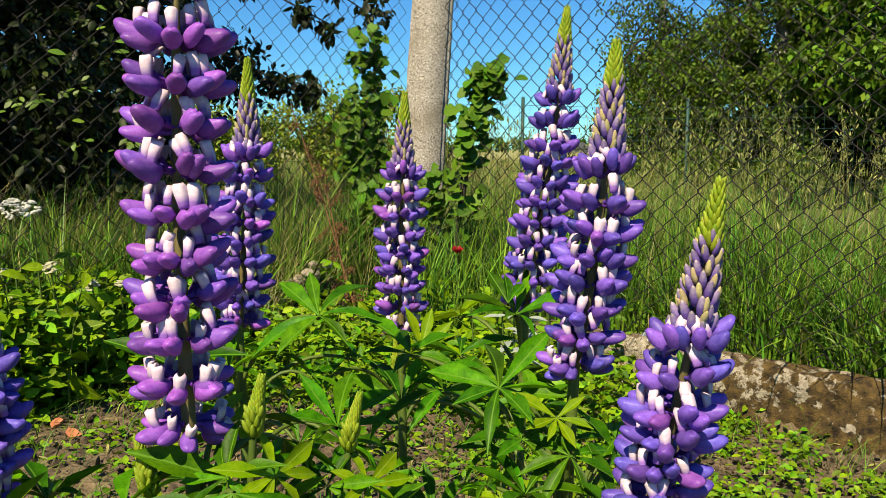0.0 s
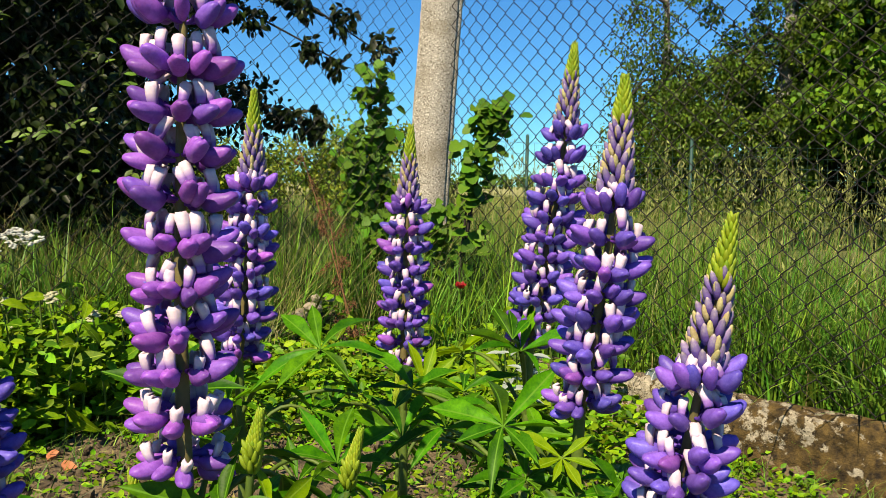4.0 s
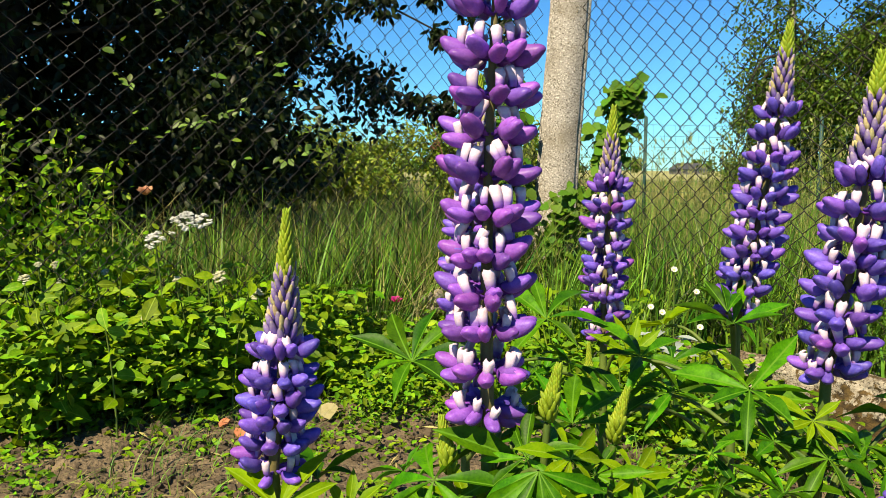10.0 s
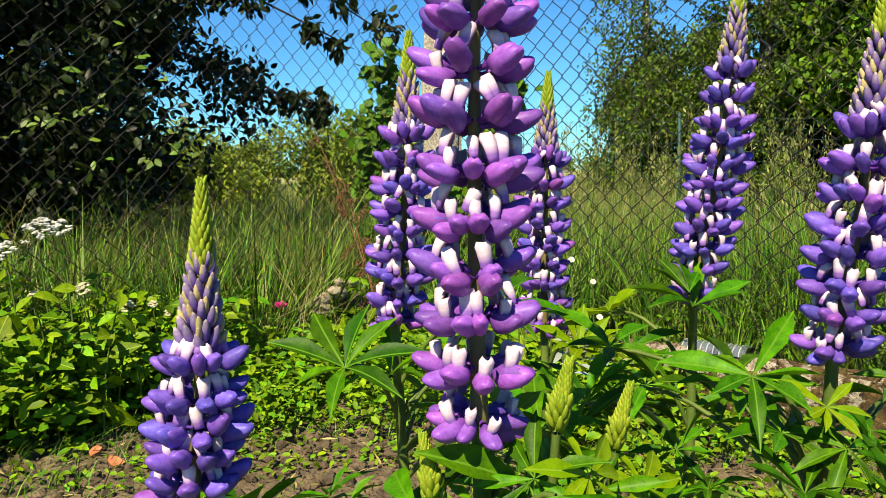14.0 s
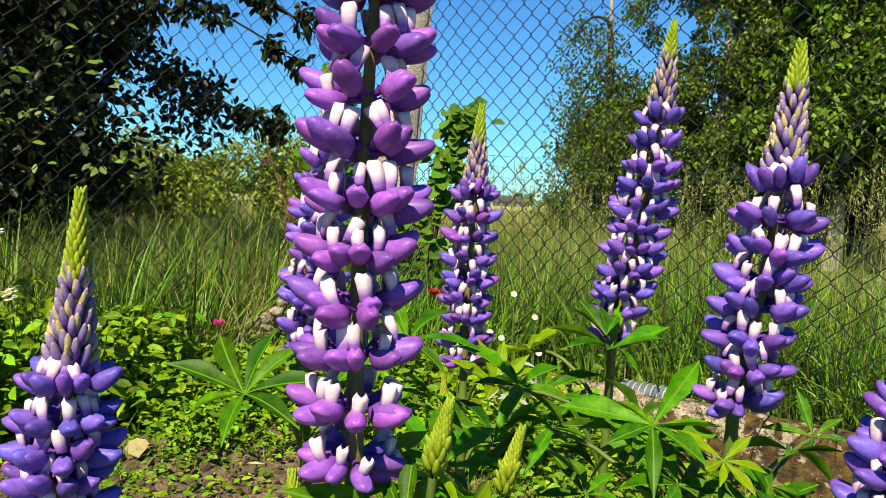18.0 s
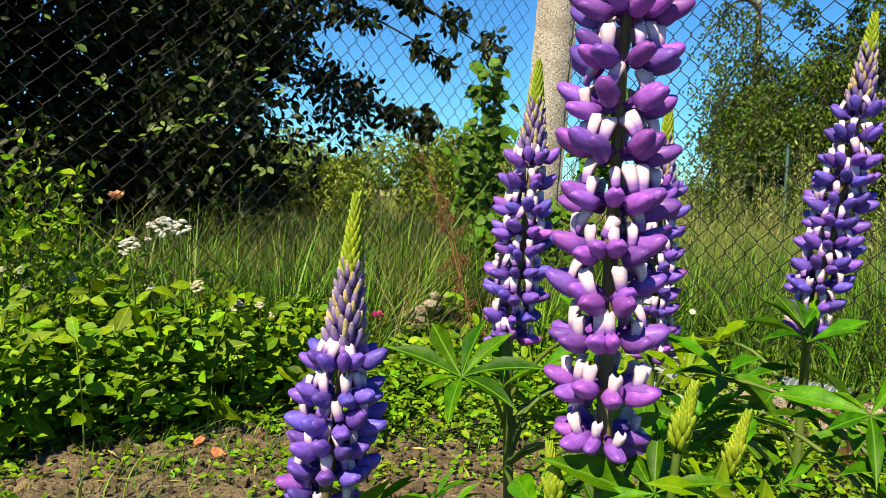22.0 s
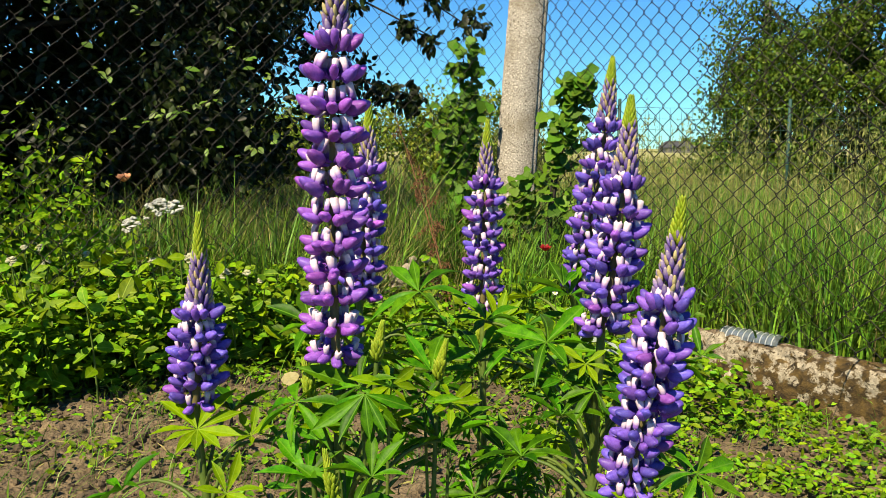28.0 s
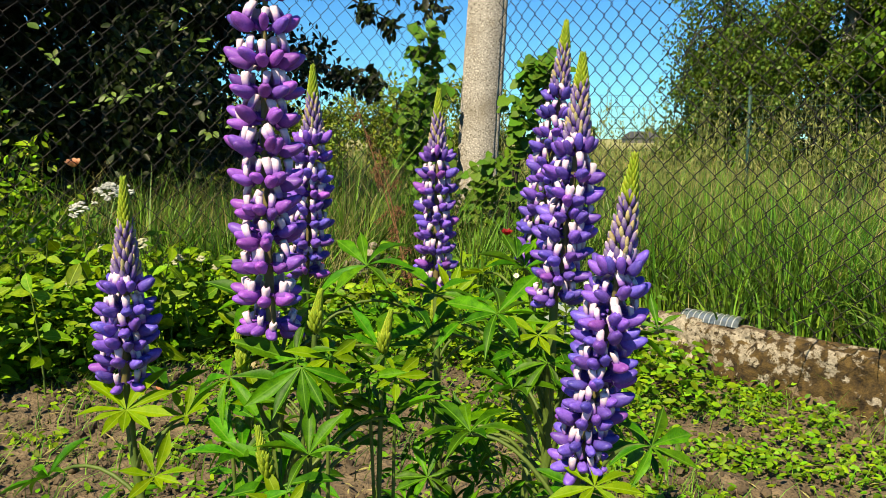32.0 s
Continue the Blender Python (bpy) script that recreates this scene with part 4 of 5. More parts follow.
for k, (at, facing, size, count, young, root, spread, start, down) in enumerate(LEAVES):
    root = on_stem(at, at[2] - 0.07)
    lupin_leaf(at, facing, size, count, young, 100 + k, root, spread, start, down)
for k, (x, y, z) in enumerate([(-0.064, 0.413, 0.452), (-0.018, 0.474, 0.420), (-0.118, 0.418, 0.418), (-0.090, 0.358, 0.360)]):
    for side in (-1, 1):
        lupin_leaf((x + 0.012 * side, y - 0.008, z - 0.01), (0.5 * side, -0.6, 0.7), 0.036, 7, 1 if side > 0 else 0, 200 + 2 * k + side, (x, y + 0.01, 0), 5.6, 0, 0.25)
lr = random.Random(5)
for k in range(118):
    stem = STEMS[lr.choice((0, 1, 1, 1, 2, 2, 3, 3, 4, 4, 5, 5, 5, 6, 6, 6))]
    p = stem[lr.randrange(9, 35)]
    a, d = lr.uniform(0, 6.28), lr.uniform(0.035, 0.105)
    at = (p[0] + d * math.cos(a), max(0.33, p[1] + d * math.sin(a)), p[2] + lr.uniform(0.0, 0.06))
    if at[0] > 0.15 + 0.1 * max(0.0, 0.45 - at[1]):
        continue
    lupin_leaf(at, (math.cos(a) * 0.45, math.sin(a) * 0.45 - 0.12, 0.85), lr.uniform(0.036, 0.060), lr.choice((7, 8, 9)), 1 if lr.random() < 0.12 else 0, 300 + k, tuple(p), 6.1, 0, lr.uniform(0, 0.6))


# ---- grass ----
def in_plan(n, x0, x1, y0, y1, keep):
    x, y = rng.uniform(x0, x1, n), rng.uniform(y0, y1, n)
    ok = keep(x, y)
    return x[ok], y[ok]


def right_of_fence(x, y):
    """Metres behind the fence's right wing."""
    return (x - POST[0]) * 0.820 + (y - POST[1]) * 0.572


def left_behind(x, y):
    """Metres behind the fence's left wing."""
    return (y - POST[1]) * 0.655 - (x - POST[0]) * 0.756


def tufts(n, each, x0, x1, y0, y1, keep, spread=0.03):
    """Places of blades in tufts, and the way each one leans out of its tuft."""
    cx, cy = in_plan(n, x0, x1, y0, y1, keep)
    k = len(cx) * each
    ox, oy = rng.normal(0, spread, k), rng.normal(0, spread, k)
    size = np.repeat(rng.uniform(0.55, 1.0, len(cx)), each)
    return np.repeat(cx, each) + ox, np.repeat(cy, each) + oy, np.stack([ox, oy], 1) / spread, size


def grass(name, x, y, h, w, bend, mat, label, wind=(0.10, 0.02), segs=3, out=None, size=None):
    n = len(x)
    root = np.stack([x, y, height(x, y) - 0.005], 1)
    hh = rng.uniform(h[0], h[1], n) * (size if size is not None else 1.0)
    lean = np.stack([rng.normal(0, bend, n) + wind[0] * 0.4, rng.normal(0, bend, n) + wind[1], -rng.uniform(0, 0.25, n) * hh], 1) * (hh / h[1])[:, None]
    if out is not None:
        far = np.minimum(1.0, np.sqrt((out ** 2).sum(1)) / 2.2)
        lean[:, :2] += out * (0.36 * hh)[:, None] * rng.uniform(0.3, 1.2, n)[:, None]
        lean[:, 2] -= 0.55 * hh * far ** 2
    v, q = blades(root, hh, rng.uniform(w[0], w[1], n), lean, segs)
    v[:, 2] = np.maximum(v[:, 2], -0.14)
    whole(name, mesh_from(name, v, q, mat), label, "grass", kind="stuff")


# tall grass between kerb and fence and just behind it
def by_fence(x, y):
    return (kerb_side(x, y) > 0.11) & (kerb_side(x, y) < 1.25) & (right_of_fence(x, y) < 1.1)


x, y, o, z = tufts(1900, 34, 0.45, 3.0, 0.6, 3.6, by_fence, 0.028)
grass("tall_grass", x, y, (0.26, 0.66), (0.004, 0.009), 0.05, M_GRASS, "tall fresh green grass along the fence", segs=5, out=o, size=z)
x, y = in_plan(3600, 0.45, 3.0, 0.6, 3.6, lambda x, y: by_fence(x, y) & (right_of_fence(x, y) > -0.35))
grass("straw_grass", x, y, (0.26, 0.66), (0.0015, 0.0035), 0.14, M_STRAW, "dry straw-coloured grass stalks among the green", segs=4)
x, y, o, z = tufts(420, 14, 0.45, 3.0, 0.6, 3.6, by_fence, 0.02)
grass("broad_grass", x, y, (0.22, 0.56), (0.007, 0.013), 0.06, M_GRASS, "broad arching grass blades catching the sun", segs=6, out=o * 1.5, size=z)
# seed heads over the grass
def seed_heads(n, keep, label):
    x, y = in_plan(n, -1.5, 3.2, 0.6, 5.2, keep)
    pieces = []
    bit = leaf_shape(1.0, 0.3, 0.2, 0.1, 2, 0.5)
    for a, b in zip(x, y):
        h = rng.uniform(0.42, 0.84)
        tip = np.array([a + rng.normal(0, 0.06) + 0.03, b + rng.normal(0, 0.05), h])
        pts = bezier((a, b, 0), (a, b, h * 0.6), tip, 5)
        pieces.append(tube_arrays(pts, np.linspace(0.0013, 0.0006, 5), 3))
        m = 16
        f = rng.uniform(0.0, 1.0, m)[:, None]
        pos = pts[3] + (tip - pts[3]) * f + rng.normal(0, 0.007, (m, 3))
        pieces.append(scatter(bit, pos, rng.normal(0, 0.5, (m, 3)) + np.array([0, 0, 1.0]), rng.normal(size=(m, 3)), rng.uniform(0.012, 0.027, m)))
    whole("seed_heads", joined("seed_heads", pieces, M_SEED), label, "grass", kind="stuff")


seed_heads(1700, lambda x, y: (kerb_side(x, y) > 0.18) & (kerb_side(x, y) < 2.6) & (right_of_fence(x, y) > -0.3), "feathery straw-coloured grass seed heads by the fence")
# grass before and behind the left wing
x, y, o, z = tufts(3000, 26, -5.0, 0.5, 2.1, 6.5, lambda x, y: (left_behind(x, y) > -0.75) & (left_behind(x, y) < 2.6) & (y > 2.30) & (right_of_fence(x, y) > -1.0) & ((x < -0.36) | (x > 0.12) | (y > 2.85)), 0.035)
grass("wild_grass", x, y, (0.22, 0.58), (0.004, 0.010), 0.06, M_GRASS, "uneven tall grass under the tree by the fence", segs=4, out=o, size=z)
x, y = in_plan(2600, -1.6, 0.4, 2.3, 4.9, lambda x, y: (left_behind(x, y) > -0.3) & (left_behind(x, y) < 1.8))
grass("dry_stalks", x, y, (0.2, 0.54), (0.002, 0.004), 0.18, M_STRAW, "brownish dry stalks in the wild grass", segs=4)
# lush grass standing at the left wing
x, y, o, z = tufts(760, 26, -1.7, 0.25, 2.25, 3.9, lambda x, y: (left_behind(x, y) > np.where(x > -0.55, -0.12, -0.42)) & (left_behind(x, y) < 0.9), 0.03)
grass("fence_grass", x, y, (0.26, 0.68), (0.004, 0.011), 0.08, M_GRASS, "lush tangled green grass along the fence", segs=5, out=o, size=z)
x, y = in_plan(2000, -1.5, 0.25, 2.35, 4.0, lambda x, y: (left_behind(x, y) > -0.2) & (left_behind(x, y) < 1.0))
grass("fence_straw", x, y, (0.22, 0.64), (0.002, 0.0045), 0.28, M_STRAW, "bent straw-coloured grass stalks along the fence", segs=4)
# the meadow behind
x, y, o, z = tufts(3000, 22, -6, 7, 3.2, 8.5, lambda x, y: (right_of_fence(x, y) > 0.5) & (left_behind(x, y) > 0.4), 0.045)
grass("meadow_grass_near", x, y, (0.20, 0.60), (0.004, 0.010), 0.06, M_GRASS, "meadow grass behind the fence", out=o, size=z)
x, y = in_plan(11000, -6, 7, 3.2, 9, lambda x, y: (right_of_fence(x, y) > 0.5) & (left_behind(x, y) > 0.4))
grass("meadow_straw_near", x, y, (0.20, 0.48), (0.004, 0.008), 0.15, M_STRAW, "straw-coloured meadow stalks behind the fence")
x, y = in_plan(34000, -16, 22, 8, 28, lambda x, y: abs(x) < y * 0.9)
grass("meadow_grass_far", x, y, (0.2, 0.5), (0.015, 0.035), 0.10, M_STRAW, "far sunlit meadow grass", segs=2)
x, y = in_plan(28000, -16, 22, 8, 28, lambda x, y: abs(x) < y * 0.9)
grass("meadow_green_far", x, y, (0.2, 0.46), (0.015, 0.035), 0.10, M_GRASS, "far green meadow grass", segs=2)


# ---- trees ----
def crown(pts, size, shape, hang=0.2):
    n = len(pts)
    ahead = rng.normal(size=(n, 3)) + np.array([0, 0, -hang])
    up = rng.normal(size=(n, 3)) + np.array([0, 0, 0.8])
    return scatter(shape, pts, ahead, up, rng.uniform(size[0], size[1], n))


def cloud(centres, radii, n):
    """Points thick towards the shells of several balls."""
    k = rng.integers(0, len(centres), n)
    d = rng.normal(size=(n, 3))
    d /= np.linalg.norm(d, axis=1)[:, None]
    r = rng.uniform(0.15, 1.0, n) ** 0.6
    return np.asarray(centres)[k] + d * (r * np.asarray(radii)[k])[:, None]


LEAF_BROAD = leaf_shape(1.0, 0.55, 0.10, 0.15, 4, 0.45)
LEAF_HEX = (np.array([(0, 0, 0), (0.30, 0.25, 0.05), (0.68, 0.22, 0.02), (1.0, 0, -0.12), (0.68, -0.22, 0.02), (0.30, -0.25, 0.05)]), np.array([(0, 3, 2, 1), (0, 5, 4, 3)]))
LEAF_TINY = (np.array([(0, 0, 0), (0.45, 0.30, 0.06), (1.0, 0, -0.10), (0.45, -0.30, 0.06)]), np.array([(0, 3, 2, 1)]))
LEAF_SMALL = leaf_shape(1.0, 0.6, 0.08, 0.1, 2, 0.45)


def build_dark_tree():
    """A low dense fruit tree behind the left wing, its crown leaning out over the fence; clumps out of view are added
    to shade it.
    """
    top = thing("fruit_tree", (-2.3, 3.5, 0), "dense broad-leaved tree overhanging the fence, near-black with shade put into its leaves", "tree")
    part("trunk", tube("trunk", bezier((-2.3, 3.5, -0.05), (-2.25, 3.45, 0.8), (-1.9, 3.2, 1.8), 10), np.linspace(0.10, 0.06, 10), M_BARK, 10), top)
    limbs = [((-1.9, 3.2, 1.8), (-1.3, 3.5, 1.70), (-0.171, 3.641, 1.121)), ((-2.2, 3.4, 1.1), (-1.2, 3.4, 1.35), (-0.315, 3.469, 0.833)), ((-2.0, 3.3, 1.5), (-1.6, 2.6, 1.7), (-1.0, 2.3, 1.5)),
             ((-2.2, 3.4, 1.1), (-2.2, 2.9, 1.2), (-1.9, 2.5, 0.9)), ((-1.9, 3.2, 1.8), (-1.4, 3.3, 2.2), (-0.6, 3.4, 2.0)), ((-1.9, 3.2, 1.8), (-2.4, 2.8, 2.4), (-2.3, 2.3, 2.2)), ((-1.62, 3.5, 1.82), (-0.875, 3.5, 1.725), (-0.0625, 3.625, 1.20))]
    for a, b, c in limbs:
        part("limb", tube("limb", bezier(a, b, c, 10), np.linspace(0.016, 0.003, 10), M_BARK, 6), top)
    cen, rad = [], []
    rr = random.Random(3)
    for k in range(190):
        x = rr.uniform(-4.6, -0.60)
        y = rr.uniform(2.66, 4.1) + max(0, (x + 1.6)) * 0.3
        edge = min(1.0, (-0.65 - x) / 0.8)
        z = rr.uniform(0.80 - 0.42 * edge, 2.9)
        cen.append((x, y, z))
        rad.append(rr.uniform(0.16, 0.34))
    # unseen overhanging clumps, added to shade the crown's front
    for k in range(120):
        x = rr.uniform(-4.6, -1.75)
        cen.append((x, rr.uniform(2.1, 2.9), rr.uniform(1.45, 2.7)))
        rad.append(rr.uniform(0.2, 0.36))
    for k in range(60):
        cen.append((rr.uniform(-5.5, -1.25), rr.uniform(3.1, 4.6), rr.uniform(0.1, 0.9)))
        rad.append(rr.uniform(0.2, 0.36))
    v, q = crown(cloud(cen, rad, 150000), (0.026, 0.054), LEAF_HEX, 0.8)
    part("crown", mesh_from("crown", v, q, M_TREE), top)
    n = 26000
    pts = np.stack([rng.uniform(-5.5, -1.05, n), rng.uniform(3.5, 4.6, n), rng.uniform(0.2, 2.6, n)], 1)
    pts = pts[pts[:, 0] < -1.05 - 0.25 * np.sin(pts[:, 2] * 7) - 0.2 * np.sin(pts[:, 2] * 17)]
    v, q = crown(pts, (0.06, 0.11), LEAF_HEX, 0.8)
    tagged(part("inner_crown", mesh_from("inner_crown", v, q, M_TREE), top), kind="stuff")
    # leaves and a limb out of view, high over the garden side, added to cast shade
    cen, rad = [], []
    for k in range(110):
        cen.append((rr.uniform(-5.0, -1.9), rr.uniform(1.35, 2.7), rr.uniform(2.6, 3.7)))
        rad.append(rr.uniform(0.25, 0.45))
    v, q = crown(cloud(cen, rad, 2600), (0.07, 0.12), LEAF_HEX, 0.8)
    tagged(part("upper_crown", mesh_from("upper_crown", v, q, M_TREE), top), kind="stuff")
    part("limb", tube("limb", bezier((-2.0, 3.3, 1.5), (-2.6, 2.6, 2.6), (-3.0, 1.8, 3.1), 10), np.linspace(0.05, 0.008, 10), M_BARK, 6), top)
    cen, rad = [], []
    for a, b, c in limbs[:2] + limbs[4:5] + limbs[6:]:
        for p in bezier(a, b, c, 14)[5:]:
            cen.append(tuple(p + np.array([rr.uniform(-.05, .05), 0, rr.uniform(-.06, .02)])))
            rad.append(rr.uniform(0.05, 0.09))
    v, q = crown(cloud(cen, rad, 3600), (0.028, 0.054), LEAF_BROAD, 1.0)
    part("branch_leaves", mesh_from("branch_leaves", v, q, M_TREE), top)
    tagged(top.children[-1], kind="stuff")
    # leaves catching the sun, the sunlight put into their lighter colour
    lit = mesh_from("young_leaf", *leaf_shape(1.0, 0.55, 0.10, 0.12, 6, 0.45), M_TREE_LIT)
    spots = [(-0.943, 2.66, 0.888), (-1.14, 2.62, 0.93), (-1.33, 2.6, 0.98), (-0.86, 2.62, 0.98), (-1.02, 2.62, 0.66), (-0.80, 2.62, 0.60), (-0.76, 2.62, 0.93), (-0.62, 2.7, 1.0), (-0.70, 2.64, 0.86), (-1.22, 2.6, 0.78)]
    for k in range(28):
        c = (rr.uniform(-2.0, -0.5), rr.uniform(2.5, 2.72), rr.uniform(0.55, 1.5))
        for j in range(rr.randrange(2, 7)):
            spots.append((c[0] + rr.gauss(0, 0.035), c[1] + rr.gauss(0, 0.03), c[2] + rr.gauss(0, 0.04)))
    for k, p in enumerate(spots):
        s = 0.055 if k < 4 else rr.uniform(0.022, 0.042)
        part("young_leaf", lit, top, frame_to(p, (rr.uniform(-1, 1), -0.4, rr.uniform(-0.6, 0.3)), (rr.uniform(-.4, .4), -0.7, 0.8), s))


def build_birch(at, h, spread, seed, n, drop, label, lean=0.0, open_low=0.4, leaves=M_BIRCH, leaf=(0.034, 0.062)):
    top = thing("birch_tree", (*at, 0), label, "tree", "trees beyond the meadow edge")
    r = random.Random(seed)
    tip = (at[0] + lean, at[1], h)
    part("trunk", tube("trunk", bezier((*at, -0.1), (at[0] + 0.1, at[1], h * 0.5), tip, 12), np.linspace(0.11, 0.02, 12), M_BIRCH_BARK, 9), top)
    cen, rad = [], []
    for k in range(26):
        z0 = r.uniform(0.12, 0.9) * h
        a = r.uniform(0, 6.28)
        reach = spread * (1.05 - 0.5 * z0 / h) * r.uniform(0.5, 1.0)
        base = (at[0] + lean * z0 / h, at[1], z0)
        mid = (base[0] + 0.6 * reach * math.cos(a), base[1] + 0.6 * reach * math.sin(a), z0 + 0.25)
        end = (base[0] + reach * math.cos(a), base[1] + reach * math.sin(a), max(open_low, z0 - drop * r.uniform(0.3, 1.0)))
        pts = bezier(base, mid, end, 9)
        part("limb", tube("limb", pts, np.linspace(0.025, 0.004, 9), M_BARK, 5), top)
        for p in pts[2:]:
            cen.append(tuple(p + np.array([r.uniform(-.15, .15), r.uniform(-.15, .15), r.uniform(-.25, .1)])))
            rad.append(r.uniform(0.14, 0.36))
            for hang in range(2):
                cen.append((p[0] + r.uniform(-.2, .2), p[1] + r.uniform(-.2, .2), max(open_low, p[2] - r.uniform(0.1, drop))))
                rad.append(r.uniform(0.10, 0.24))
    v, q = crown(cloud(cen, rad, int(n * 2.4)), leaf, LEAF_TINY, 1.2)
    part("crown", mesh_from("crown", v, q, leaves), top)


def build_bush(at, w, h, seed, n, label, mat):
    top = thing("bush", (*at, 0), label, "bush", "bushes in the meadow")
    r = random.Random(seed)
    cen, rad = [], []
    for k in range(9):
        a = r.uniform(0, 6.28)
        end = (at[0] + r.uniform(-w, w), at[1] + r.uniform(-w, w) * 0.5, h * r.uniform(0.5, 1.0))
        pts = bezier((*at, 0), (at[0], at[1], h * 0.6), end, 7)
        part("stem", tube("stem", pts, np.linspace(0.015, 0.004, 7), M_BARK, 5), top)
        for p in pts[2:]:
            cen.append(tuple(p))
            rad.append(r.uniform(0.12, 0.26) * h)
    v, q = crown(cloud(cen, rad, n * 3), (0.026, 0.050), LEAF_HEX, 0.2)
    v[:, 2] = np.maximum(v[:, 2], 0.02)
    part("foliage", mesh_from("foliage", v, q, mat), top)


build_dark_tree()
build_birch((4.6, 9.4), 5.6, 2.1, 21, 62000, 1.2, "weeping birch with a pale trunk and hanging twigs", 0.3, 0.4, M_BIRCH_2)
build_birch((6.6, 9.8), 6.0, 2.4, 22, 26000, 1.2, "dense green birch beside the meadow", 0.0, 1.75, M_BIRCH, (0.06, 0.11))
build_birch((5.4, 8.2), 4.6, 1.7, 23, 22000, 1.0, "leafy tree with a shaded underside", 0.2, 1.45, M_BIRCH, (0.06, 0.105))
build_birch((3.6, 10.5), 3.4, 1.0, 24, 12000, 1.0, "small airy birch at the edge of the trees", 0.0, 0.4, M_BIRCH_2)
br = random.Random(9)
for k in range(13):
    build_bush((-5.2 + k * 0.43 + br.uniform(-.2, .2), 7.2 + br.uniform(-.5, 1.2)), 0.55, br.uniform(0.78, 1.06), 40 + k, 4200, "light green bush beyond the fence", M_BUSH)
# the shade under the trees is put into these bushes' near-black leaves
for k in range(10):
    build_bush((4.35 + k * 0.48, 8.7 + br.uniform(-.3, .5)), 0.6, br.uniform(1.35, 1.75), 60 + k, 2600, "undergrowth below the birches with shade in its near-black leaf colour", M_TREE)


def build_distance():
    """A tree line, and a house with a dark roof, far off."""
    for k in range(14):
        x = -60 + k * 14 + br.uniform(-4, 4)
        build_far(x, 150 + br.uniform(-10, 10), br.uniform(1.2, 2.4), 80 + k)
    h = thing("farmhouse", (30, 125, 0), "low white farmhouse with a dark roof far across the meadow", "house")
    bm = bmesh.new()
    bmesh.ops.create_cube(bm, size=1)
    bmesh.ops.scale(bm, vec=(4.4, 5, 0.8), verts=bm.verts)
    bmesh.ops.translate(bm, vec=(30, 125, 0.4), verts=bm.verts)
    part("wall", bm_mesh("wall", bm, M_WALL), h)
    bm = bmesh.new()
    pts = [bm.verts.new(p) for p in ((27.6, 122.3, 0.75), (32.4, 122.3, 0.75), (32.4, 127.7, 0.75), (27.6, 127.7, 0.75), (28.4, 125, 1.7), (31.6, 125, 1.7))]
    for f in ((0, 1, 5, 4), (1, 2, 5), (2, 3, 4, 5), (3, 0, 4), (3, 2, 1, 0)):
        bm.faces.new([pts[i] for i in f])
    part("roof", bm_mesh("roof", bm, M_ROOF), h)
    for k in range(3):
        bm = bmesh.new()
        bmesh.ops.create_cube(bm, size=1)
        bmesh.ops.scale(bm, vec=(0.6, 0.06, 0.35), verts=bm.verts)
        bmesh.ops.translate(bm, vec=(28.8 + k * 1.2, 122.48, 0.42), verts=bm.verts)
        part("window", bm_mesh("window", bm, M_ROOF), h)


def build_far(x, y, h, seed):
    top = thing("far_trees", (x, y, 0), "distant row of trees on the horizon", "trees", "trees on the horizon", "stuff")
    r = random.Random(seed)
    cen = [(x + r.uniform(-7, 7), y + r.uniform(-2, 2), r.uniform(0.2, h)) for _ in range(12)]
    v, q = crown(cloud(cen, [r.uniform(0.6, 1.4) for _ in cen], 900), (0.5, 1.0), LEAF_SMALL, 0)
    part("foliage", mesh_from("foliage", v, q, M_BIRCH), top)


build_distance()


def build_field_fence():
    """A second, thin wire fence on green posts across the meadow."""
    top = thing("field_fence", (1.33, 7.53, 0), "thin green wire fence on slim green posts in the meadow", "fence", kind="structure")
    for x in (-3.8, -1.62, -0.52, 1.335, 2.88):
        h = 1.10
        bm = bmesh.new()
        bmesh.ops.create_cone(bm, segments=8, radius1=0.016, radius2=0.016, depth=h, cap_ends=True)
        bmesh.ops.bevel(bm, geom=[e for e in bm.edges if e.verts[0].co.z > 0 and e.verts[1].co.z > 0], offset=0.006, segments=2, affect='EDGES')
        part("post", bm_mesh("post", bm, M_GREENPOST, True), top, Matrix.Translation((x, 7.53, h / 2 - 0.02)))
    for z in np.arange(0.1, 1.08, 0.1):
        xs = np.linspace(-4, 5, 40)
        part("line_wire", tube("line_wire", np.stack([xs, 7.53 + 0 * xs, z + 0.01 * np.sin(xs * 2)], 1), 0.0016, M_GREENPOST, 4), top)
    pieces = []
    for x in np.arange(-4, 5, 0.1):
        pieces.append(tube_arrays([(x, 7.53, 0.1), (x + 0.01, 7.53, 0.6), (x, 7.53, 1.0)], 0.0013, 4))
    ob = part("upright_wires", joined("upright_wires", pieces, M_GREENPOST), top)
    tagged(ob, kind="stuff")


build_field_fence()


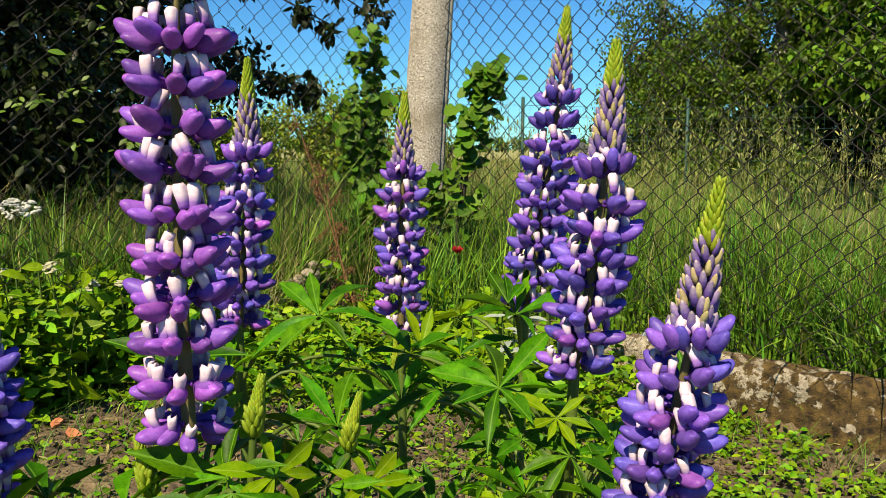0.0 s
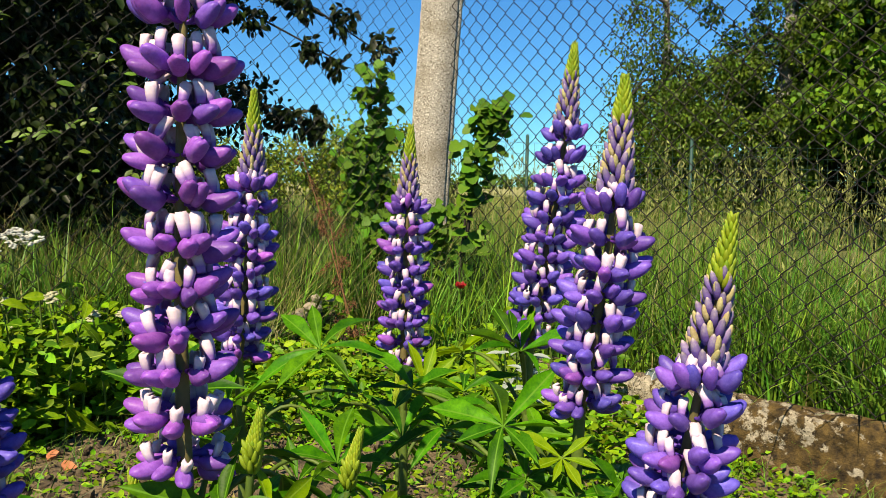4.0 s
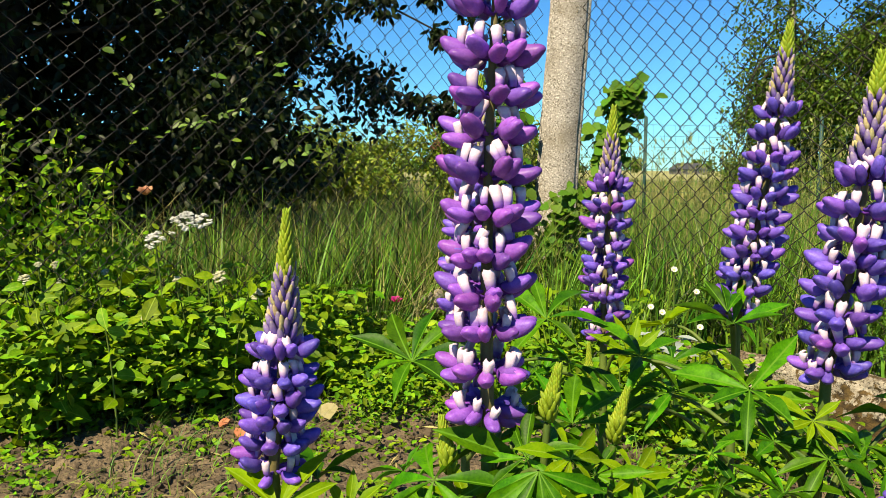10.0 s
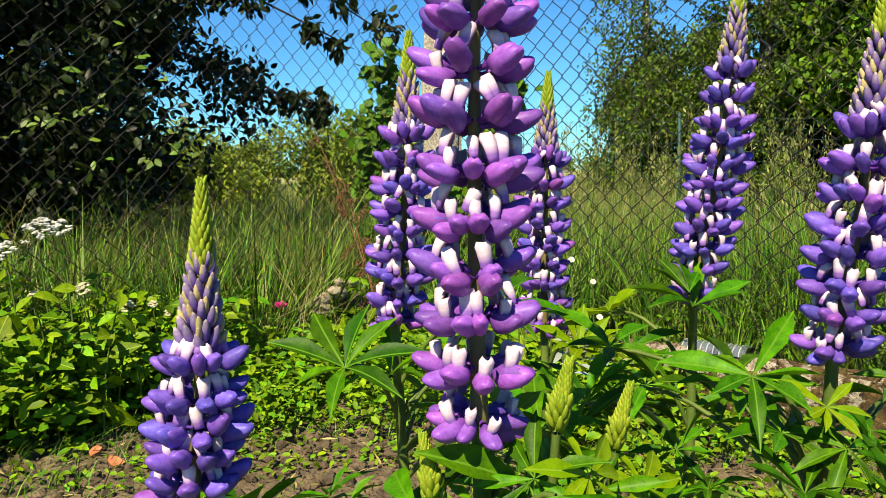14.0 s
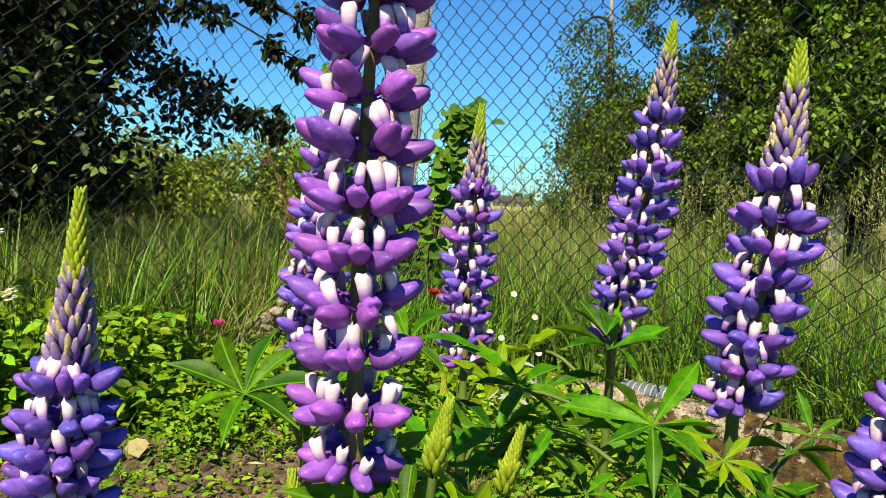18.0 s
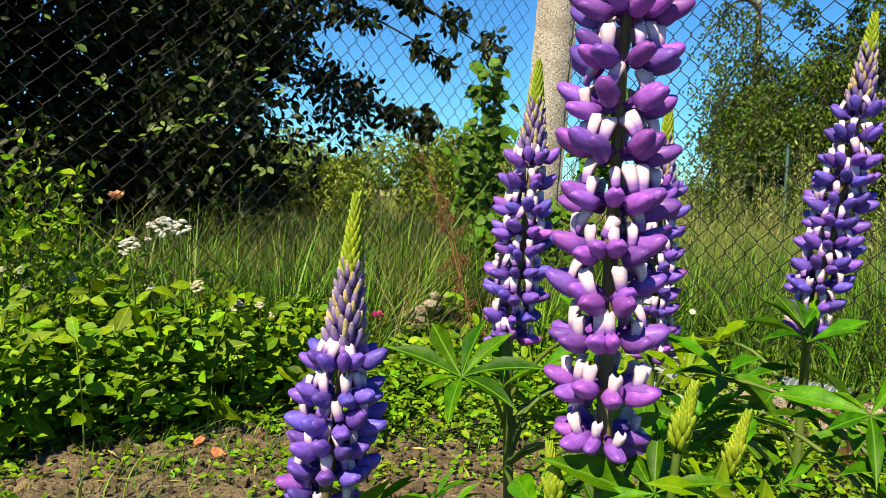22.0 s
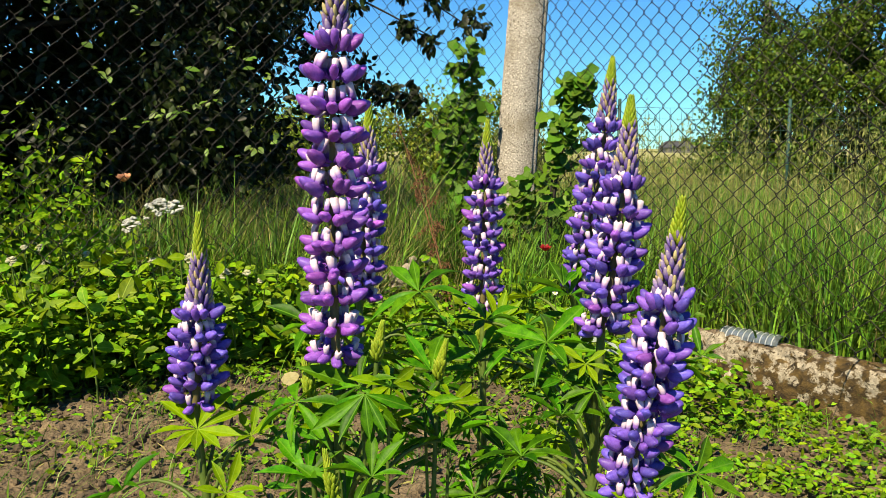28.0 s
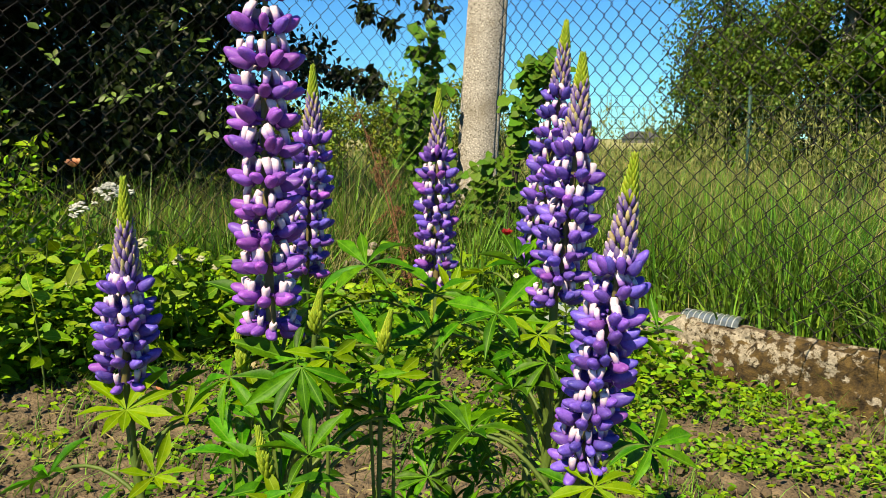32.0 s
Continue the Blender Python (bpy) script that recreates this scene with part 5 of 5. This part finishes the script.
# ---- shrubs at the fence ----
def lobed_leaf():
    """A three-lobed currant-like leaf along +x."""
    pts = [(0, 0), (0.04, 0.16), (0.02, 0.30), (0.08, 0.40), (0.20, 0.43), (0.30, 0.40), (0.38, 0.46), (0.48, 0.47), (0.56, 0.41), (0.60, 0.33), (0.70, 0.32), (0.80, 0.27), (0.90, 0.17), (0.97, 0.08), (1.0, 0.0)]
    n = len(pts)
    v = [(x, y, 0.10 * y - 0.12 * x * x) for x, y in pts] + [(x, 0, -0.12 * x * x - 0.02) for x, y in pts] + [(x, -y, 0.10 * y - 0.12 * x * x) for x, y in pts]
    i = np.arange(n - 1)
    q = np.concatenate([np.stack([i, i + n, i + n + 1, i + 1], 1), np.stack([i + n, i + 2 * n, i + 2 * n + 1, i + n + 1], 1)])
    return mesh_from("leaf", np.array(v), q, M_VINE)


LOBED = lobed_leaf()


def shrub(root, stems, count, spread, size, seed, label, rise=0.7):
    top = thing("currant_bush", root, label, "bush", "shrubs at the fence")
    r = random.Random(seed)
    for a, b, c in stems:
        pts = bezier(a, b, c, 9)
        part("stem", tube("stem", pts, np.linspace(0.007, 0.003, 9), M_BARK, 6), top)
        for k in range(count):
            u = 8 * (0.06 + 0.94 * r.random() ** rise)
            i = min(7, int(u))
            p = pts[i] + (pts[i + 1] - pts[i]) * (u - i) + np.array([r.gauss(0, spread), r.gauss(0, spread * 0.6) - 0.02, r.gauss(0, spread * 0.7)])
            part("leaf", LOBED, top, frame_to(p, (r.uniform(-1, 1), r.uniform(-0.9, 0.1), r.uniform(-1.0, 0.0)), (r.uniform(-.7, .7), -0.5 + r.uniform(-.4, .4), 0.75 + r.uniform(-.4, .4)), size * r.uniform(0.6, 1.25)))


shrub((0.02, 3.02, 0), [((0.03, 3.22, 0), (0.0, 3.24, 0.6), (-0.01, 3.24, 1.065)), ((0.0, 3.2, 0), (-0.06, 3.2, 0.4), (-0.09, 3.2, 0.80)), ((0.02, 3.20, 0), (-0.02, 3.24, 0.3), (-0.01, 3.26, 0.60)), ((0.02, 3.10, 0.0), (-0.03, 3.05, 0.2), (-0.02, 3.02, 0.48)), ((0.06, 3.15, 0.0), (0.14, 3.13, 0.25), (0.24, 3.12, 0.53)), ((-0.03, 3.22, 0.0), (-0.04, 3.24, 0.55), (-0.04, 3.24, 0.99))], 185, 0.034, 0.044, 31, "bright green lobed-leaf shrub climbing beside the concrete post")
shrub((0.29, 3.02, 0), [((0.29, 3.02, 0), (0.30, 3.02, 0.55), (0.435, 3.0, 0.93)), ((0.29, 3.02, 0.1), (0.34, 3.0, 0.8), (0.40, 3.0, 0.90)), ((0.29, 3.02, 0.0), (0.28, 3.0, 0.4), (0.35, 2.99, 0.76))], 70, 0.030, 0.046, 32, "dark green lobed-leaf shoot on the fence", 0.25)


# ---- herbs of the bed ----
HERB = [mesh_from("leaf", *leaf_shape(1.0, 0.52, 0.16, dr, 6, 0.40), M_HERB) for dr in (0.12, 0.32)]


def herb(x, y, h, leaf, seed, label, pairs=6, name="herb"):
    z = float(height(np.array(x), np.array(y)))
    top = thing(name, (x, y, z), label, "herb", "leafy herbs of the bed")
    r = random.Random(seed)
    tip = (x + r.uniform(-.06, .06), y + r.uniform(-.08, .02), z + h)
    pts = bezier((x, y, z - 0.01), (x, y, z + h * 0.5), tip, 8)
    part("stem", tube("stem", pts, np.linspace(0.003, 0.0014, 8), M_STEM, 5), top)
    turn = r.uniform(0, 3.14)
    for k in range(pairs):
        f = 0.25 + 0.75 * (k + 0.5) / pairs
        p = pts[min(7, int(f * 7.99))]
        turn += 1.57 + r.uniform(-.3, .3)
        for s in (0, math.pi):
            a = turn + s
            part("leaf", HERB[r.randrange(2)], top, frame_to(p, (math.cos(a), math.sin(a) - 0.2, r.uniform(-1.1, 0.6)), (r.uniform(-.8, .8), -0.6 + r.uniform(-.6, .5), r.uniform(0.35, 1.0)), leaf * r.uniform(0.7, 1.2) * (1.15 - 0.5 * f)))


def bed_edge(x):
    """The front of the herbs: farther back towards the middle of the bed."""
    return 1.61 + 0.41 * np.clip((x + 0.95) / 0.35, 0, 1)


hr = random.Random(77)
for k in range(84):
    x = hr.uniform(-1.75, -0.42)
    y = hr.uniform(bed_edge(x), 2.38)
    herb(x, y, hr.uniform(0.20, 0.36) * (1.0 if x < -0.7 else 0.8 if x < -0.55 else 0.55), hr.uniform(0.05, 0.085), 500 + k, "leafy yellow-green herb with paired oval leaves")
for k in range(34):
    x = hr.uniform(-0.45, 0.55)
    y = hr.uniform(2.08, 2.75)
    if -0.46 < x < -0.24:
        continue
    herb(x, y, hr.uniform(0.12, 0.26) * (0.55 if x < -0.2 else 1.0), hr.uniform(0.05, 0.08), 700 + k, "low green herb in the middle of the bed", 5)


def leafy_bush(x0, x1, y0, y1, seed, label):
    """An airy shrub of thin shoots with small pointed leaves and bud sprays."""
    top = thing("leafy_bush", ((x0 + x1) / 2, (y0 + y1) / 2, 0), label, "bush")
    r = random.Random(seed)
    pos = []
    for k in range(26):
        x, y = r.uniform(x0, x1), r.uniform(y0, y1)
        h = r.uniform(0.45, 0.86) * (1.0 - 0.35 * (x - x0) / (x1 - x0))
        end = (x + r.uniform(-.05, .16), y - r.uniform(0, .1), h)
        pts = bezier((x, y, 0), (x, y, h * 0.6), end, 9)
        part("shoot", tube("shoot", pts, np.linspace(0.003, 0.001, 9), M_STEM, 5), top)
        for m in range(120):
            p = pts[r.randrange(3, 9)]
            pos.append(p + np.array([r.gauss(0, .04), r.gauss(0, .03), r.gauss(0, .03)]))
        for m in range(5):
            part("leaf", HERB[r.randrange(2)], top, frame_to(pts[r.randrange(2, 9)], (r.uniform(-1, 1), r.uniform(-1, .3), r.uniform(-.5, .4)), (0, -0.6, 1), r.uniform(0.04, 0.075)))
    n = len(pos)
    v, q = scatter(LEAF_BROAD, np.array(pos), rng.normal(size=(n, 3)), rng.normal(size=(n, 3)) + np.array([0, -0.4, 0.9]), rng.uniform(0.014, 0.034, n))
    tagged(part("small_foliage", mesh_from("small_foliage", v, q, M_HERB_ISL), top), kind="stuff")
    k = rng.integers(0, n, 420)
    v, q = scatter(lathe([(0, -0.5), (0.6, -0.1), (0.5, 0.4), (0, 0.6)], 5), np.array(pos)[k] + rng.normal(0, 0.01, (420, 3)), rng.normal(size=(420, 3)), rng.normal(size=(420, 3)), rng.uniform(0.003, 0.006, 420))
    tagged(part("bud_sprays", mesh_from("bud_sprays", v, q, M_YELLOW), top), kind="stuff")


leafy_bush(-1.75, -1.02, 1.98, 2.25, 6, "airy yellow-green shrub with small leaves and bud sprays")


def small_leaves(name, x, y, zmax, size, n_each, mat, label, hang=0.0):
    n = len(x) * n_each
    px, py = np.repeat(x, n_each) + rng.normal(0, 0.03, n), np.repeat(y, n_each) + rng.normal(0, 0.03, n)
    pos = np.stack([px, py, height(px, py) + rng.uniform(0.005, zmax, n) ** 1.0], 1)
    ahead = np.stack([rng.normal(size=n), rng.normal(size=n), rng.uniform(-0.7, 0.5, n)], 1)
    up = np.stack([rng.normal(0, .6, n), rng.normal(-0.4, .5, n), np.ones(n)], 1)
    v, q = scatter(LEAF_HEX, pos, ahead, up, rng.uniform(size[0], size[1], n))
    whole(name, mesh_from(name, v, q, mat), label, "weeds", kind="stuff")


x, y = in_plan(900, -1.9, -0.46, 1.58, 2.5, lambda x, y: y > bed_edge(x) + 0.05 * np.sin(x * 19))
small_leaves("herb_undergrowth", x, y, 0.26, (0.02, 0.045), 16, M_HERB_ISL, "thick small-leaved undergrowth of the herb bed")
x, y = in_plan(520, -0.6, 0.75, 1.75, 2.9, lambda x, y: (kerb_side(x, y) < 0.0) & (y > 2.0 - 0.25 * np.clip(x * 4, 0, 1)))
small_leaves("middle_undergrowth", x, y, 0.15, (0.02, 0.042), 14, M_HERB_ISL, "low weeds and leaves in the middle of the bed")
x, y = in_plan(900, -0.55, 0.45, 1.45, 2.30, lambda x, y: (y > 1.87 + 0.07 * np.sin(x * 9) + 0.06 * np.sin(x * 23)) & (np.sin(x * 17 + 1) + np.sin(y * 21) > -1.1))
small_leaves("bed_weeds", x, y, 0.10, (0.010, 0.028), 15, M_HERB_ISL, "fresh green weeds spreading between lupins and herbs")
x, y = in_plan(560, 0.20, 1.5, 1.0, 2.3, lambda x, y: (kerb_side(x, y) < -0.02) & (np.sin(x * 13 + 2) + np.sin(y * 17) > -0.6))
small_leaves("kerb_weeds", x, y, 0.034, (0.010, 0.027), 20, M_HERB_ISL, "bright low weeds creeping before the kerb")
x, y = in_plan(750, -1.6, 0.4, 0.9, 2.0, lambda x, y: np.sin(x * 11) + np.sin(y * 19 + 1) > -0.4)
small_leaves("soil_weeds", x, y, 0.024, (0.008, 0.024), 11, M_HERB_ISL, "scattered seedlings on the bare soil")
x, y = in_plan(3200, -1.6, 1.3, 0.95, 2.0, lambda x, y: (kerb_side(x, y) < 0) & (np.sin(x * 7) + np.sin(y * 11) > -0.3))
grass("soil_grass", x, y, (0.03, 0.09), (0.0015, 0.003), 0.05, M_GRASS, "thin grass sprouts on the soil")


# ---- flowers ----
def umbel(at, root, size, seed, label, name="white_umbel", mat=None):
    top = thing(name, root, label, "flower", "white umbels")
    r = random.Random(seed)
    part("stem", tube("stem", bezier(root, ((root[0] + at[0]) / 2, (root[1] + at[1]) / 2, at[2] * 0.6), at, 8), np.linspace(0.003, 0.0018, 8), M_STEM, 5), top)
    rays, heads = [], []
    shape = lathe([(0.0, -0.2), (0.9, 0.0), (0.7, 0.35), (0.0, 0.45)], 5)
    for k in range(22):
        a, d = r.uniform(0, 6.28), size * math.sqrt(r.random())
        e = (at[0] + d * math.cos(a), at[1] + d * math.sin(a), at[2] + size * 0.9 + 0.75 * d * math.sin(a) - 0.7 * d * d / size)
        rays.append(tube_arrays([at, e], 0.0006, 4))
        m = 14
        pos = np.array(e) + np.stack([rng.normal(0, size * 0.11, m), rng.normal(0, size * 0.11, m), rng.normal(0, size * 0.05, m)], 1)
        heads.append(scatter(shape, pos, np.tile([1.0, 0, 0], (m, 1)), np.tile([0.0, 0, 1], (m, 1)), rng.uniform(0.0028, 0.0050, m)))
    tagged(part("umbel_spray", joined("umbel_spray", rays, M_STEM), top), kind="stuff")
    part("flower_head", joined("flower_head", heads, mat or M_WHITE), top)


umbel((-0.835, 1.94, 0.448), (-0.82, 1.97, 0), 0.036, 1, "flat white umbel flower above the herbs")
umbel((-0.79, 1.96, 0.462), (-0.78, 1.99, 0), 0.020, 2, "small half-open white umbel")
umbel((-0.90, 1.93, 0.415), (-0.88, 1.97, 0), 0.022, 3, "small greenish white umbel")
umbel((-0.74, 1.92, 0.330), (-0.73, 2.0, 0), 0.015, 4, "greenish cream umbel low in the herbs", "white_umbel", M_CREAM)
umbel((-0.65, 1.92, 0.29), (-0.65, 2.02, 0), 0.013, 5, "tiny cream umbel in the herbs", "white_umbel", M_CREAM)
fr = random.Random(12)
for k in range(16):
    x, y, h = fr.uniform(-1.5, -0.6), fr.uniform(1.78, 2.15), fr.uniform(0.22, 0.38)
    umbel((x, y, h), (x + 0.01, y + 0.05, 0), fr.uniform(0.007, 0.012), 20 + k, "tiny cream flower cluster among the herbs", "cream_flower", M_CREAM)


def petal_flower(name, at, root, size, petals, mat, label, cup=0.5, layers=1, centre=None, tilt=0.3):
    top = thing(name, root, label, "flower")
    part("stem", tube("stem", bezier(root, (root[0], root[1], at[2] * 0.6), at, 8), np.linspace(0.0025, 0.0015, 8), M_STEM, 5), top)
    me = mesh_from("petal", *leaf_shape(1.0, 0.8, 0.15, -0.3, 4, 0.6), mat)
    r = random.Random(int(size * 9999))
    for l in range(layers):
        for k in range(petals):
            a = k * 6.283 / petals + l * 0.5 + r.uniform(-.1, .1)
            c = cup + 0.45 * l
            turned = Matrix.Rotation(tilt, 3, 'X')
            part("petal", me, top, frame_to(at, turned @ Vector((math.cos(a), math.sin(a), c)), turned @ Vector((-math.cos(a) * c, -math.sin(a) * c, 1)), size * (1 - 0.2 * l)))
    if centre:
        v, q = lathe([(0, -0.3), (1, 0), (0.7, 0.5), (0, 0.7)], 8)
        part("centre", mesh_from("centre", v, q, centre), top, frame_to(at, (1, 0, 0), (0, -math.sin(tilt), math.cos(tilt)), size * 0.35))


petal_flower("rose", (-1.142, 2.46, 0.512), (-1.16, 2.5, 0), 0.034, 7, M_ROSE, "faded salmon rose in the shade", 0.5, 4)
petal_flower("pink_flower", (-0.365, 2.43, 0.194), (-0.36, 2.47, 0), 0.024, 5, M_PINK, "bright magenta-pink flower in the herbs", 0.4, 2)
petal_flower("red_flower", (0.245, 2.49, 0.289), (0.25, 2.52, 0), 0.026, 6, M_RED, "deep red carnation-like flower by the grass", 0.5, 2)
for k, p in enumerate([(0.348, 1.93, 0.363), (0.42, 2.0, 0.30), (0.30, 1.95, 0.27), (0.33, 1.96, 0.255), (0.23, 1.98, 0.24), (0.40, 1.88, 0.235)]):
    petal_flower("daisy", p, (p[0] + 0.01, p[1] + 0.02, -0.04), 0.0085, 10, M_WHITE, "small white daisy with a yellow centre", 0.10, 1, M_YELLOW, 0.9)


def dock(root, tip):
    """A dried dock stalk with rusty seed."""
    top = thing("dried_dock", root, "rusty dried dock stalk with seed clusters leaning at the fence", "dry plant")
    pts = bezier(root, (np.array(root) + np.array(tip)) / 2 + np.array([0.01, 0, 0.03]), tip, 12)
    part("stalk", tube("stalk", pts, np.linspace(0.004, 0.0015, 12), M_RUST, 5), top)
    shape = lathe([(0, -0.5), (0.6, -0.2), (0.6, 0.3), (0, 0.6)], 5)
    for s in range(10):
        p = pts[1 + s]
        e = p + np.array([fr.uniform(-.055, .055), fr.uniform(-.03, .02), fr.uniform(-0.06, 0.05)])
        part("twig", tube("twig", [p, (p + e) / 2 + np.array([0, 0, 0.012]), e], [0.0015, 0.001, 0.0007], M_RUST, 4), top)
        n = 70
        t = rng.uniform(0.2, 1, n)[:, None]
        pos = p + (e - p) * t + rng.normal(0, 0.007, (n, 3))
        v, q = scatter(shape, pos, rng.normal(size=(n, 3)), rng.normal(size=(n, 3)), rng.uniform(0.002, 0.0048, n))
        tagged(part("seed_spray", mesh_from("seed_spray", v, q, M_RUST), top), kind="stuff")


dock((-0.036, 2.476, 0.000), (-0.283, 2.811, 0.750))
dock((-0.065, 2.506, 0.000), (-0.186, 2.698, 0.566))


def silver_plant(at):
    top = thing("silver_leaf_plant", at, "silvery blue-green low plant by the kerb", "plant")
    me = mesh_from("leaf", *leaf_shape(1.0, 0.3, 0.2, 0.3, 5, 0.5), M_SILVER)
    r = random.Random(4)
    for k in range(22):
        a = r.uniform(0, 6.28)
        part("leaf", me, top, frame_to((at[0] + r.uniform(-.06, .06), at[1] + r.uniform(-.04, .04), at[2] + r.uniform(0.12, 0.24)), (math.cos(a), math.sin(a), r.uniform(0, 0.4)), (0, -0.4, 1), r.uniform(0.04, 0.07)))
    part("stem", tube("stem", bezier(at, (at[0], at[1], at[2] + 0.1), (at[0], at[1], at[2] + 0.22), 6), 0.003, M_STEM, 5), top)


silver_plant((0.36, 1.95, -0.03))


# ---- loose things on the ground ----
def stone(at, size, seed, mat, name, label, flat=0.6, n=3):
    z = float(height(np.array(at[0]), np.array(at[1])))
    whole(name, bm_mesh(name, lump(size, seed, flat, n), mat, True), label, name.replace("_", " "), m=Matrix.Translation((at[0], at[1], z + at[2] + size * flat * 0.55)) @ Matrix.Rotation(seed * 1.7, 4, 'Z'))


def rubble():
    """A low heap of rough pale stones and clods in the weeds."""
    top = thing("rubble_heap", (-0.27, 2.70, 0), "low heap of pale rough stones and soil in the weeds", "rubble")
    r = random.Random(8)
    part("soil_core", bm_mesh("soil_core", lump(0.15, 6, 0.95, 3), M_SOIL, True), top, Matrix.Translation((-0.25, 2.78, 0.05)))
    for k in range(22):
        u = r.random()
        at = (-0.33 + 0.16 * u + r.uniform(-.03, .03), 2.64 + r.uniform(-.03, .05), 0.10 + 0.13 * u + r.uniform(-.03, .03))
        part("stone", bm_mesh("stone", lump(r.uniform(0.014, 0.032), 30 + k, 0.75, 2), M_STONE, False), top, Matrix.Translation(at) @ Matrix.Rotation(r.uniform(0, 6), 4, 'Z') @ Matrix.Rotation(r.uniform(-.6, .6), 4, 'X'))


rubble()
for k in range(110):
    x, y = fr.uniform(-1.5, 1.2), fr.uniform(1.05, 1.9)
    if kerb_side(np.array(x), np.array(y)) < -0.06:
        stone((x, y, -0.006), fr.uniform(0.006, 0.024), 20 + k, M_SOIL, "soil_clod", "dry crumbling clod of brown soil", 0.6, 2)


def litter(n, size, mat, name, label):
    """Straw bits, crumbs and dry leaf scraps strewn on the bed."""
    x, y = in_plan(n, -1.6, 1.3, 1.0, 2.1, lambda x, y: kerb_side(x, y) < -0.02)
    k = len(x)
    pos = np.stack([x, y, height(x, y) + rng.uniform(0.004, 0.018, k)], 1)
    ahead = np.stack([rng.normal(size=k), rng.normal(size=k), rng.normal(0, 0.2, k)], 1)
    v, q = scatter(leaf_shape(1.0, 0.14 if "straw" in name else 0.7, 0.2, 0.1, 2, 0.5), pos, ahead, np.stack([rng.normal(0, .4, k), rng.normal(0, .4, k), np.ones(k)], 1), rng.uniform(size[0], size[1], k))
    whole(name, mesh_from(name, v, q, mat), label, "litter", kind="stuff")


litter(1800, (0.012, 0.045), M_STRAW, "straw_litter", "dry straw bits lying on the soil")
x, y = in_plan(5000, -1.6, 1.3, 1.0, 2.0, lambda x, y: kerb_side(x, y) < -0.02)
v, q = scatter(lathe([(0, -0.5), (0.9, -0.1), (0.7, 0.4), (0, 0.6)], 5), np.stack([x, y, height(x, y) + 0.006 + rng.uniform(-0.004, 0.008, len(x))], 1), rng.normal(size=(len(x), 3)), rng.normal(size=(len(x), 3)), 0.003 + 0.012 * rng.random(len(x)) ** 3)
whole("soil_crumbs", mesh_from("soil_crumbs", v, q, M_SOIL, False), "brown crumbs of dry soil", "soil", kind="stuff")


def shard(at, size, seed, mat, name, label, tilt=0.3):
    """A broken flat piece with thickness."""
    r = random.Random(seed)
    bm = bmesh.new()
    ring = [bm.verts.new((size * r.uniform(0.6, 1.1) * math.cos(a), size * r.uniform(0.4, 0.8) * math.sin(a), 0.004 * r.uniform(-1, 1))) for a in np.linspace(0, 6.28, 8, endpoint=False)]
    f = bm.faces.new(ring)
    up = bmesh.ops.extrude_face_region(bm, geom=[f])
    bmesh.ops.translate(bm, vec=(0, 0, 0.006 if mat == M_TERRA else 0.0015), verts=[e for e in up["geom"] if isinstance(e, bmesh.types.BMVert)])
    bmesh.ops.recalc_face_normals(bm, faces=bm.faces)
    z = float(height(np.array(at[0]), np.array(at[1])))
    whole(name, bm_mesh(name, bm, mat), label, name.replace("_", " "), m=Matrix.Translation((at[0], at[1], z + at[2])) @ Matrix.Rotation(tilt, 4, 'X') @ Matrix.Rotation(r.uniform(0, 6), 4, 'Z'))


shard((-0.694, 1.79, 0.012), 0.018, 1, M_TERRA, "terracotta_shard", "small orange terracotta shard on the soil", 0.5)
shard((-0.633, 1.717, 0.012), 0.022, 2, M_TERRA, "terracotta_shard", "orange terracotta shard lying on the soil", 0.5)
shard((-0.464, 1.854, 0.030), 0.034, 3, M_DEADLEAF, "fallen_leaf", "pale yellowish fallen leaf on the soil", 0.5)


def pipe_piece():
    """A cut half of ribbed plastic pipe lying on the kerb."""
    a, b = np.array([0.800, 2.360]), np.array([0.932, 2.220])
    top = thing("pipe_half", (a[0], a[1], 0.034), "half of a ribbed translucent grey plastic pipe on the kerb", "pipe")
    d = b - a
    L = np.linalg.norm(d)
    d /= L
    n = np.array([-d[1], d[0]])
    def shell(s0, s1, r0, r1, steps):
        rows = np.linspace(s0, s1, steps)
        ang = np.linspace(0.05, np.pi - 0.05, 15)
        v = []
        for k, s in enumerate(rows):
            for r in (r0, r1):
                for t in ang:
                    u = r * np.cos(t)
                    v.append((a[0] + d[0] * s + n[0] * u, a[1] + d[1] * s + n[1] * u, 0.046 + r * np.sin(t) * 0.76))
        m = 15
        q = []
        for k in range(steps - 1):
            for t in range(m - 1):
                o, e = k * 2 * m, (k + 1) * 2 * m
                q.append((o + t, e + t, e + t + 1, o + t + 1))
                q.append((o + m + t, o + m + t + 1, e + m + t + 1, e + m + t))
        for k in (0, steps - 1):
            for t in range(m - 1):
                o = k * 2 * m
                q.append((o + t, o + t + 1, o + m + t + 1, o + m + t))
        return np.array(v), np.array(q)
    v, q = shell(0, L, 0.036, 0.0335, 10)
    part("shell", mesh_from("shell", v, q, M_PLASTIC), top)
    for s in np.arange(0.008, L - 0.004, 0.0185):
        v, q = shell(s - 0.0014, s + 0.0014, 0.0382, 0.0345, 3)
        part("rib", mesh_from("rib", v, q, M_PIPE_RIB), top)


pipe_piece()
